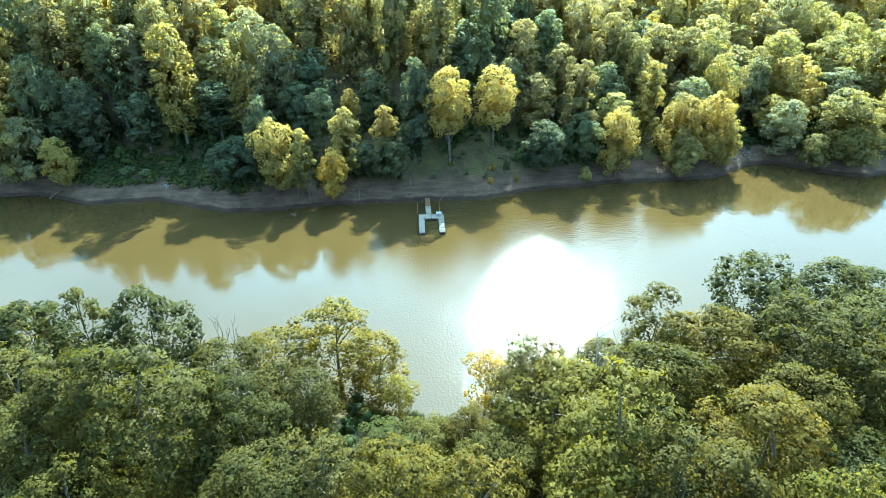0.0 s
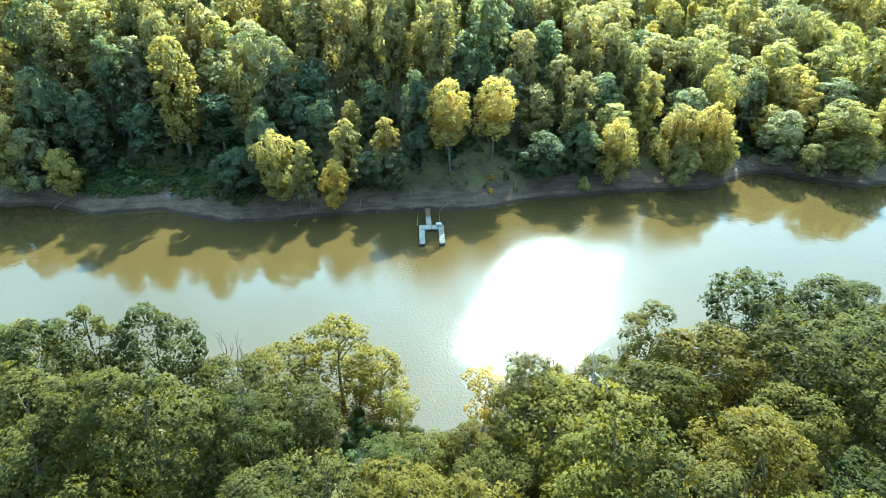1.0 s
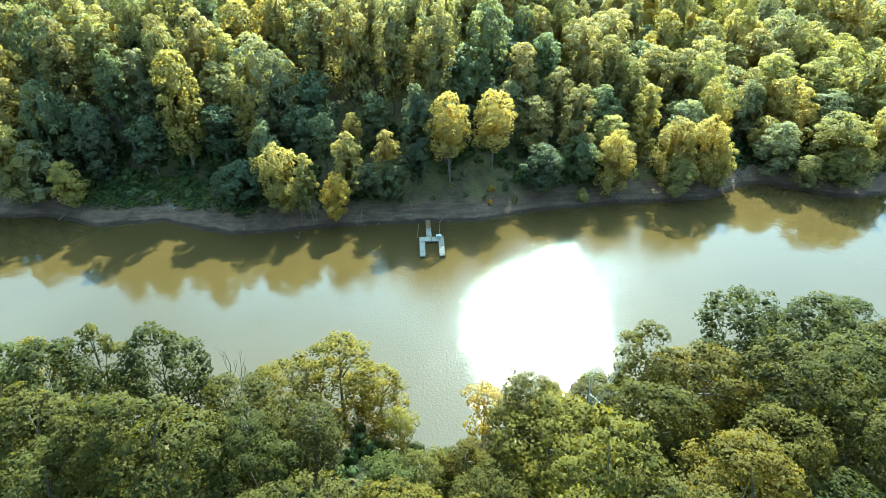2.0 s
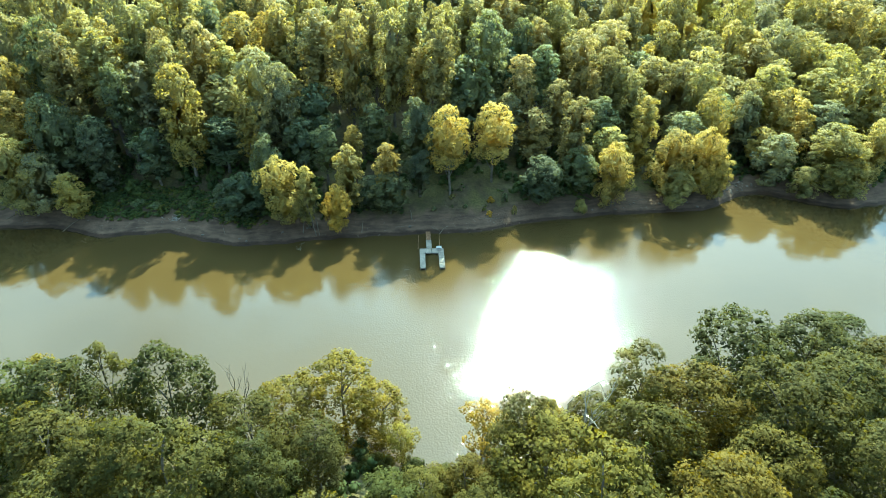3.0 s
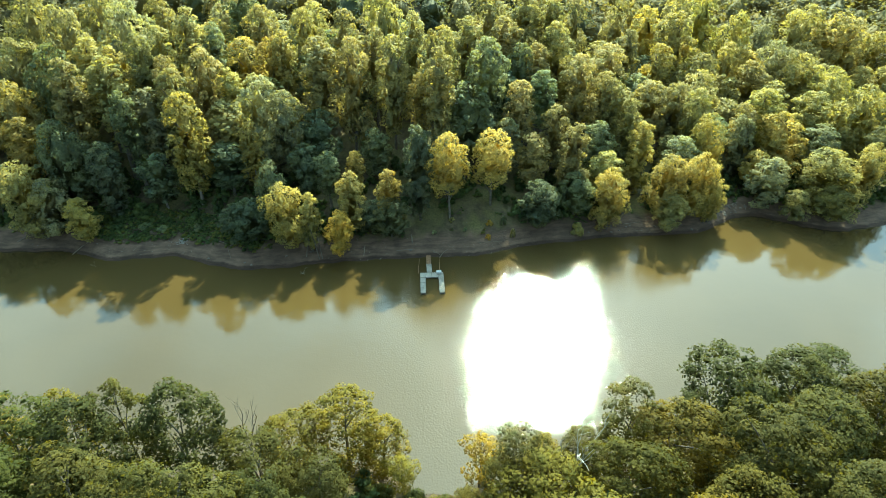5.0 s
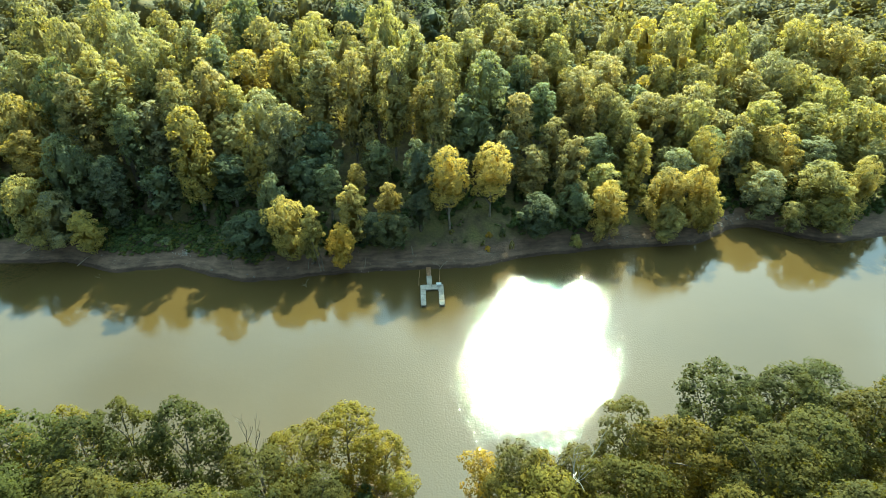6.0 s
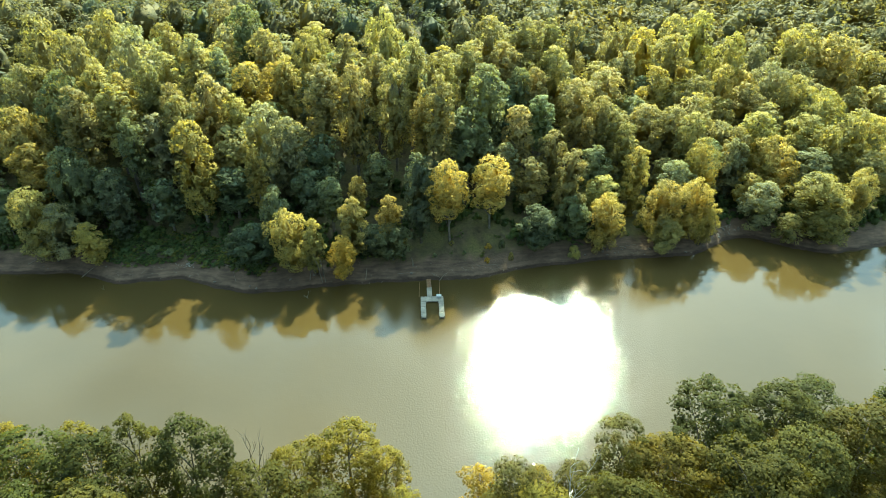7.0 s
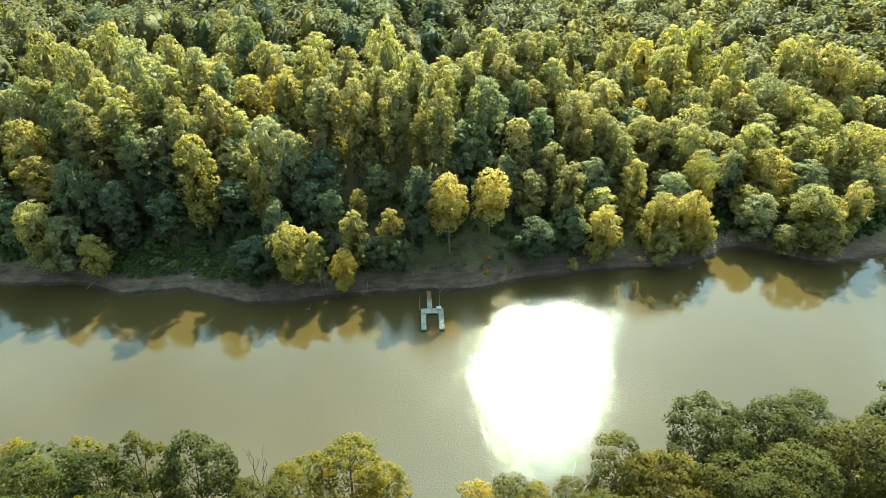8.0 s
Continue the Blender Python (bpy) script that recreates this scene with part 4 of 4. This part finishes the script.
cell = {}


def spot_free(x, y, r):
    i, j = int(x // 8), int(y // 8)
    return all((x - a) ** 2 + (y - b) ** 2 > r * r for di in (-1, 0, 1) for dj in (-1, 0, 1) for a, b in cell.get((i + di, j + dj), ()))


for a, b, w in PLANTED:
    cell.setdefault((int(a // 8), int(b // 8)), []).append((a, b))
for _ in range(26000):
    if len(spots) >= 500:
        break
    y = 112 + 250 * scatter.random() ** 0.85
    x = scatter.uniform(-1, 1) * (70 + 0.72 * y)
    if y - float(far_shore(x)) < 10 or clear(x, y) or inlet(x, y) or not spot_free(x, y, 7.9) or (y < 200 and abs(x) < 120 and not roomy(x, y, 4.5, 0.58)):
        continue
    cell.setdefault((int(x // 8), int(y // 8)), []).append((x, y))
    low = min(1, max(0, (x - 20) / 50))
    spots.append((x, y, scatter.uniform(18, 26) * (1 - 0.08 * low), scatter.uniform(6.2, 8.6)))
behind = []
for _ in range(3000):
    if len(behind) >= 40:
        break
    x, y = scatter.uniform(-110, 110), scatter.uniform(-70, 40)
    if (y > 12 and abs(x) < 72) or y > float(near_shore(x)) - 6 or not spot_free(x, y, 8.5):
        continue
    cell.setdefault((int(x // 8), int(y // 8)), []).append((x, y))
    behind.append((x, y, scatter.uniform(13, 18), scatter.uniform(5.4, 7.6)))
woods("near_woods", "broadleaf wood of green and olive crowns behind the near shore", behind, 9)
woods("far_woods", "dense mixed green and yellow broadleaf forest rolling into the distance", spots, 3)

# ---------------------------------------------------------------- landing stage
def landing_stage():
    """U-shaped floating dock: two arms, a cross deck, a gangway to the bank, floats beneath."""
    ob = new("floating_dock")
    ob.matrix_world = pose(-4.85, 103.6, 0.0, 0, 0, 3.0)
    # local: x to the right, y away from the bank is negative

    def deck(name, x0, y0, x1, y1, along, parent):
        bm = bmesh.new()
        rng = random.Random(int(abs(x0 * 7 + y0 * 13) * 10))
        board = 0.145
        length, n = (abs(x1 - x0), int(abs(x1 - x0) / board)) if along == "x" else (abs(y1 - y0), int(abs(y1 - y0) / board))
        for i in range(n):
            a, b = i * length / n + 0.006, (i + 1) * length / n - 0.006
            up, out = rng.uniform(0, 0.012), rng.uniform(-0.02, 0.02)
            if along == "x":
                box(bm, x0 + a, y0 + out, 0.40, x0 + b, y1 + out, 0.44 + up)
            else:
                box(bm, x0 + out, y0 + a, 0.40, x1 + out, y0 + b, 0.44 + up)
        part(name, bm, DECK, parent, "sun-bleached grey deck boards")
        bm = bmesh.new()
        box(bm, x0 + 0.02, y0 + 0.02, 0.20, x1 - 0.02, y1 - 0.02, 0.397, 0.01)
        part("deck_frame", bm, FASCIA, parent)

    for x in (0.0, 3.85):
        for a, b in ((-7.2, -5.46), (-5.38, -3.60), (-3.52, -1.81)):
            deck("arm_deck", x, a, x + 1.1, b, "y", ob)
    for a, b in ((0.0, 2.44), (2.51, 4.95)):
        deck("cross_deck", a, -1.73, b, 0.0, "x", ob)
    for x in (0.08, 3.93):
        for y in (-7.1, -5.2, -3.3, -1.4):
            bm = bmesh.new()
            box(bm, x, y, -0.25, x + 0.94, y + 1.2, 0.198, 0.06)
            part("float", bm, FLOAT, ob, "black plastic float")
    bm = bmesh.new()
    box(bm, 2.1, -1.2, -0.25, 3.2, -0.3, 0.198, 0.06)
    part("float", bm, FLOAT, ob, "black plastic float")
    for x, y in ((0.06, -7.22), (1.04, -7.22), (3.91, -7.22), (4.89, -7.22), (1.16, -1.78), (3.79, -1.78)):
        bm = bmesh.new()
        bmesh.ops.create_cone(bm, cap_ends=True, segments=10, radius1=0.06, radius2=0.055, depth=1.1, matrix=Matrix.Translation((x, y, 0.25)))
        part("corner_post", bm, FASCIA, ob)
    return ob


tagged(landing_stage(), "U-shaped grey wooden floating dock moored off the muddy bank", "dock")

bm = bmesh.new()
for i in range(20):
    box(bm, -0.55, i * 0.15 + 0.006, 0.50 + 0.01 * i, 0.55, (i + 1) * 0.15 - 0.006, 0.54 + 0.01 * i)
gangway = new("gangway")
gangway.matrix_world = pose(-2.85, 103.62, 0.0, 0, 0, 4.0)
part("walkway", bm, DECK, gangway, "sun-bleached grey boards")
bm = bmesh.new()
for i in range(15):
    box(bm, -0.5, 3.0 + i * 0.15 + 0.006, 0.70 + 0.05 * i, 0.5, 3.0 + (i + 1) * 0.15 - 0.006, 0.74 + 0.05 * i)
part("ramp", bm, BROWN_WOOD, gangway, "wet reddish-brown boards")
for x in (-0.46, 0.40):
    bm = bmesh.new()
    box(bm, x, 0.0, 0.30, x + 0.06, 3.0, 0.495)
    box(bm, x, 3.0, 0.42, x + 0.06, 5.2, 0.66)
    part("stringer", bm, FASCIA, gangway)
tagged(gangway, "narrow plank gangway from the dock to the mud bank", "gangway")

chest = new("dock_box")
chest.matrix_world = pose(-0.85, 103.45, 0.455, 0, 0, 3.0)
bm = bmesh.new()
box(bm, -0.5, -0.38, 0.0, 0.5, 0.38, 0.42, 0.03)
part("body", bm, BOX_PAINT, chest)
bm = bmesh.new()
box(bm, -0.54, -0.42, 0.42, 0.54, 0.42, 0.50, 0.02)
part("lid", bm, BOX_PAINT, chest)
bm = bmesh.new()
box(bm, -0.08, -0.45, 0.36, 0.08, -0.42, 0.46)
part("latch", bm, FASCIA, chest)
tagged(chest, "pale grey storage box on the corner of the dock", "storage box")


def pole(name, points, r0, r1, mat, label, category, sides=8):
    pts = np.array(points, float)
    s = np.linspace(0, 1, 9)
    k = np.linspace(0, 1, len(pts))
    line = np.stack([np.interp(s, k, pts[:, i]) for i in range(3)], 1)
    line[1:-1] += np.random.default_rng(int(abs(pts[0, 0]) * 100)).normal(0, 0.02, (7, 3))
    v, q = tube_arrays(line, np.linspace(r0, r1, 9), sides)
    ob = new(name, mesh_np(name, v, q, None, mat, True))
    return tagged(ob, label, category)


def on_land(x, y, up=0.0):
    return (x, y, float(land(x, y)) + up)


for x, y0 in ((-5.15, 103.3), (-0.72, 104.2)):
    pole("mooring_pole", ((x, y0, 0.52), on_land(x - 0.1, 109.6, 0.3)), 0.07, 0.045, BROWN_WOOD, "thin brown mooring pole from the dock to the bank", "pole")


# ---------------------------------------------------------------- what lies on the banks
for i, (a, b, r) in enumerate((((-0.9, 110.1), (1.0, 112.0), 0.09), ((-5.2, 108.9), (-4.1, 109.6), 0.07), ((-83.4, 110.9), (-79.2, 114.6), 0.12),
                               ((-52.6, 114.0), (-46.6, 110.9), 0.13), ((-97.0, 114.6), (-95.0, 116.2), 0.12), ((8.0, 114.2), (13.6, 115.3), 0.08),
                               ((-10.4, 111.2), (-6.2, 111.9), 0.07), ((43.0, 122.6), (47.2, 123.4), 0.10), ((70.5, 131.3), (74.0, 132.4), 0.12))):
    (x0, y0), (x1, y1) = a, b
    mid = on_land((x0 + x1) / 2, (y0 + y1) / 2, r * 1.4)
    pole("driftwood_log", (on_land(x0, y0, r * 0.7), mid, on_land(x1, y1, r * 1.2)), r, r * 0.5, DRIFT, "bare grey driftwood log lying on the mud bank", "log")
pole("leaning_stake", (on_land(-17.5, 109.4, -0.2), (-17.2, 110.9, 2.9)), 0.09, 0.06, DRIFT, "pale bare stake leaning out of the mud", "stake")
pole("leaning_stake", (on_land(-46.3, 108.0, -0.2), (-47.2, 109.6, 3.2)), 0.05, 0.03, DRIFT, "pale bare stake leaning out of the mud", "stake")
pole("broken_stump", (on_land(-6.9, 113.6, -0.2), (-7.0, 113.9, 2.9), (-7.2, 114.0, 3.8)), 0.20, 0.07, DRIFT, "broken grey tree stump standing on the bank", "stump")
for x, y, top, dx in ((-27.0, 108.4, 9.5, -1.8), (-26.4, 108.6, 7.0, -0.9), (-30.0, 108.9, 6.0, 1.0)):
    pole("dead_tree", (on_land(x, y, -0.3), (x + dx * 0.4, y + 0.4, top * 0.5), (x + dx, y + 1.0, top)), 0.11, 0.04, BARK, "thin leafless dead tree leaning over the bank", "tree")


def branching(name, x, y, foot, top, reach, mat, label, category, seed, steps=3):
    """A leafless tree or snag: a stem with forking limbs, one mesh."""
    rng = random.Random(seed)
    pieces = []

    def limb(p, way, length, r, depth):
        pts = [Vector(p)]
        w = Vector(way).normalized()
        for _ in range(4):
            w = (w + Vector((rng.uniform(-0.25, 0.25), rng.uniform(-0.25, 0.25), rng.uniform(-0.08, 0.16)))).normalized()
            pts.append(pts[-1] + w * length / 4)
        pieces.append(tube_arrays([tuple(q) for q in pts], np.linspace(r, r * 0.45, 5), 5))
        if depth:
            for k in range(3):
                q = pts[2 + k % 3]
                a = rng.uniform(0, 6.28)
                limb(q, w + Vector((math.cos(a) * reach, math.sin(a) * reach, rng.uniform(-0.1, 0.5))), length * rng.uniform(0.5, 0.75), r * 0.5, depth - 1)

    limb((x, y, foot), (rng.uniform(-0.1, 0.1), rng.uniform(-0.1, 0.1), 1), (top - foot) * 0.62, 0.02 * (top - foot), steps)
    v, q = join_arrays(pieces)
    return tagged(new(name, mesh_np(name, v, q, None, mat, True)), label, category)


branching("bare_tree", 17.4, 46.8, float(land(17.4, 46.8)) - 0.3, 16.5, 0.8, PALE_BARK, "leafless grey tree among green crowns on the near bank", "tree", 4)
branching("bare_tree", -25.0, 53.2, float(land(-25.0, 53.2)) - 0.3, 10.5, 0.6, BARK, "leafless dark sapling at the near shore", "tree", 8)
branching("bare_tree", -29.0, 53.6, -0.2, 9.5, 0.5, BARK, "leafless dark sapling at the near shore", "tree", 9)
branching("water_snag", -29.4, 103.4, -0.4, 1.6, 1.5, FASCIA, "dark dead branches sticking out of the shallow water", "snag", 2)
branching("water_snag", -75.3, 106.4, -0.4, 1.1, 1.5, DRIFT, "pale dead branches sticking out of the shallow water", "snag", 3)


def heap(name, x, y, n, wide, size, mat, label, category, seed):
    """A heap of broken sticks, one thing."""
    rng = random.Random(seed)
    ob = new(name)
    ob.location = on_land(x, y)
    for _ in range(n):
        px, py = x + rng.gauss(0, wide), y + rng.gauss(0, wide * 0.5)
        a, l = rng.uniform(0, 3.14), rng.uniform(0.4, 1.0) * size
        z = float(land(px, py)) + rng.uniform(0.02, 0.2)
        e = (px + math.cos(a) * l, py + math.sin(a) * l, z + rng.uniform(-0.05, 0.3))
        v, q = tube_arrays([(px, py, z), ((px + e[0]) / 2, (py + e[1]) / 2, (z + e[2]) / 2 + 0.05), e], (0.04, 0.036, 0.022), 5)
        st = new("stick", mesh_np("stick", v - np.array(ob.location), q, None, mat, True))
        st.parent = ob
    return tagged(ob, label, category)


heap("driftwood_heap", -59.0, 113.6, 34, 0.9, 1.3, PALE_BARK, "heap of bleached broken sticks on the mud bank", "driftwood", 1)
heap("driftwood_heap", -1.4, 110.9, 12, 0.5, 0.9, DRIFT, "small heap of drift sticks beside the landing", "driftwood", 2)
heap("driftwood_heap", 12.0, 114.4, 22, 2.6, 0.9, DRIFT, "scattered drift sticks along the mud", "driftwood", 3)
heap("driftwood_heap", -70.0, 112.6, 26, 5.0, 1.0, DRIFT, "scattered drift sticks along the mud", "driftwood", 4)
heap("driftwood_heap", -60.0, 112.6, 46, 7.0, 0.9, DRIFT, "thin drift sticks strewn along the layered mud", "driftwood", 7)
heap("driftwood_heap", -20.0, 110.4, 30, 5.5, 0.8, DRIFT, "thin drift sticks strewn along the mud", "driftwood", 8)
heap("driftwood_heap", 4.0, 113.2, 34, 4.5, 0.7, DRIFT, "thin drift sticks strewn below the grassy slope", "driftwood", 9)
heap("driftwood_heap", 74.0, 131.4, 18, 2.2, 0.9, PALE_BARK, "bleached drift sticks at the creek mouth", "driftwood", 10)
heap("driftwood_heap", 50.0, 122.2, 26, 5.0, 1.0, DRIFT, "scattered drift sticks along the mud", "driftwood", 6)


def stone_mesh(seed):
    bm = bmesh.new()
    bmesh.ops.create_icosphere(bm, subdivisions=2, radius=1.0)
    for v in bm.verts:
        v.co *= 1 + 0.28 * noise.noise(v.co * 1.3 + Vector((seed * 7.1, 0, 0)))
        v.co.z *= 0.6
    me = bpy.data.meshes.new("stone")
    bm.to_mesh(me)
    bm.free()
    me.materials.append(STONE)
    return me


STONES = [stone_mesh(i) for i in range(5)]
stone_rng = random.Random(21)
for i in range(46):
    x = stone_rng.choice((stone_rng.uniform(38, 60), stone_rng.uniform(62, 76), stone_rng.uniform(-95, 40)))
    y = float(far_shore(x)) + stone_rng.uniform(0.1, 3.2)
    r = stone_rng.uniform(0.12, 0.42)
    st = new("stone", STONES[i % 5])
    st.matrix_world = pose(*on_land(x, y, 0.1 * r), stone_rng.uniform(-15, 15), stone_rng.uniform(-15, 15), stone_rng.uniform(0, 360)) @ Matrix.Diagonal((r, r * 0.8, r, 1))
    tagged(st, "grey-brown stone half sunk in the mud of the bank", "stone", "stones on the far bank")

# the two golden shrubs are added in place of sunlit patches of grass
for x, y, top, wide, tone in ((10.3, 115.6, 3.0, 0.6, GOLD), (10.8, 119.2, 4.6, 0.8, GOLD), (16.0, 117.0, 3.6, 0.6, OLIVE), (5.0, 117.0, 3.9, 0.6, GREEN),
                              (-2.0, 116.2, 3.6, 0.7, GREEN), (2.0, 119.5, 5.0, 0.8, OLIVE), (14.0, 120.0, 5.2, 0.9, GREEN), (-64.0, 116.4, 4.6, 1.2, GREEN),
                              (-56.0, 117.0, 4.8, 1.3, GREEN), (-49.0, 115.5, 4.4, 1.1, OLIVE), (-68.0, 117.2, 4.9, 1.4, GREEN)):
    plant("shrub", x, y, top, wide, tone, FAR, "shrub")
for x, y, top, wide, tone in ((6.4, 48.6, 4.6, 1.6, GOLD), (3.6, 47.2, 5.0, 1.8, OLIVE), (-3.4, 47.6, 5.2, 1.9, GREEN), (0.6, 46.2, 5.4, 1.8, GREEN), (-8.0, 48.5, 5.2, 1.8, OLIVE)):
    plant("shrub", x, y, top, wide, tone, NEAR, "shrub")

# ---------------------------------------------------------------- the house in the wood
house = new("house")
house_z = float(land(1.5, 165.5)) - 0.3
house.matrix_world = pose(1.5, 165.5, house_z, 0, 0, 12)


def wall_with_hole(name, length, high, hole, at, turn):
    """A wall 0.2 thick with one opening (x0, z0, x1, z1) cut through it."""
    bm = bmesh.new()
    x0, z0, x1, z1 = hole
    for a, b, c, d in ((0, 0, x0, high), (x1, 0, length, high), (x0, 0, x1, z0), (x0, z1, x1, high)):
        if c > a and d > b:
            box(bm, a, -0.1, b, c, 0.1, d)
    ob = part(name, bm, SIDING, house)
    ob.matrix_local = pose(at[0], at[1], 0, 0, 0, turn)
    bm = bmesh.new()
    box(bm, x0, -0.03, z0, x1, 0.03, z1)
    pane = part("window", bm, DARK_GLASS, ob, "dark window pane")
    return pane


wall_with_hole("wall", 9.0, 3.0, (3.0, 1.0, 5.0, 2.3), (-4.5, -3.0), 0)
wall_with_hole("wall", 9.0, 3.0, (3.5, 1.0, 5.5, 2.3), (-4.5, 3.0), 0)
wall_with_hole("wall", 5.8, 3.0, (2.2, 1.0, 3.6, 2.3), (-4.4, -2.9), 90)
wall_with_hole("wall", 5.8, 3.0, (2.2, 1.0, 3.6, 2.3), (4.4, -2.9), 90)
bm = bmesh.new()
ridge, eave = 4.9, 2.95
vs = [bm.verts.new(p) for p in ((-5, -3.5, eave), (5, -3.5, eave), (5, 0, ridge), (-5, 0, ridge), (-5, 3.5, eave), (5, 3.5, eave))]
for f in ((0, 1, 2, 3), (3, 2, 5, 4)):
    bm.faces.new([vs[i] for i in f])
bmesh.ops.solidify(bm, geom=bm.faces[:], thickness=0.14)
part("roof", bm, METAL_ROOF, house, "pale blue-grey metal roof")
for x in (-4.4, 4.4):
    bm = bmesh.new()
    g = [bm.verts.new(p) for p in ((x, -2.9, 3.0), (x, 2.9, 3.0), (x, 0, 4.6))]
    h = [bm.verts.new((v.co.x + 0.15, v.co.y, v.co.z)) for v in g]
    bm.faces.new(g)
    bm.faces.new(h[::-1])
    for i in range(3):
        bm.faces.new((g[i], h[i], h[(i + 1) % 3], g[(i + 1) % 3]))
    part("gable", bm, SIDING, house)
tagged(house, "small white house with a pale metal roof among the trees", "house")

bm = bmesh.new()
strip = [(x, 232 + 0.06 * x) for x in range(-30, 31, 3)]
left = [bm.verts.new((x, y - 3.0, float(land(x, y - 3.0)) + 0.25)) for x, y in strip]
right = [bm.verts.new((x, y + 3.0, float(land(x, y + 3.0)) + 0.25)) for x, y in strip]
for i in range(len(strip) - 1):
    bm.faces.new((left[i], left[i + 1], right[i + 1], right[i]))
tagged(part("road", bm, GRAVEL), "pale gravel lane through the wood", "road", "", "structure")
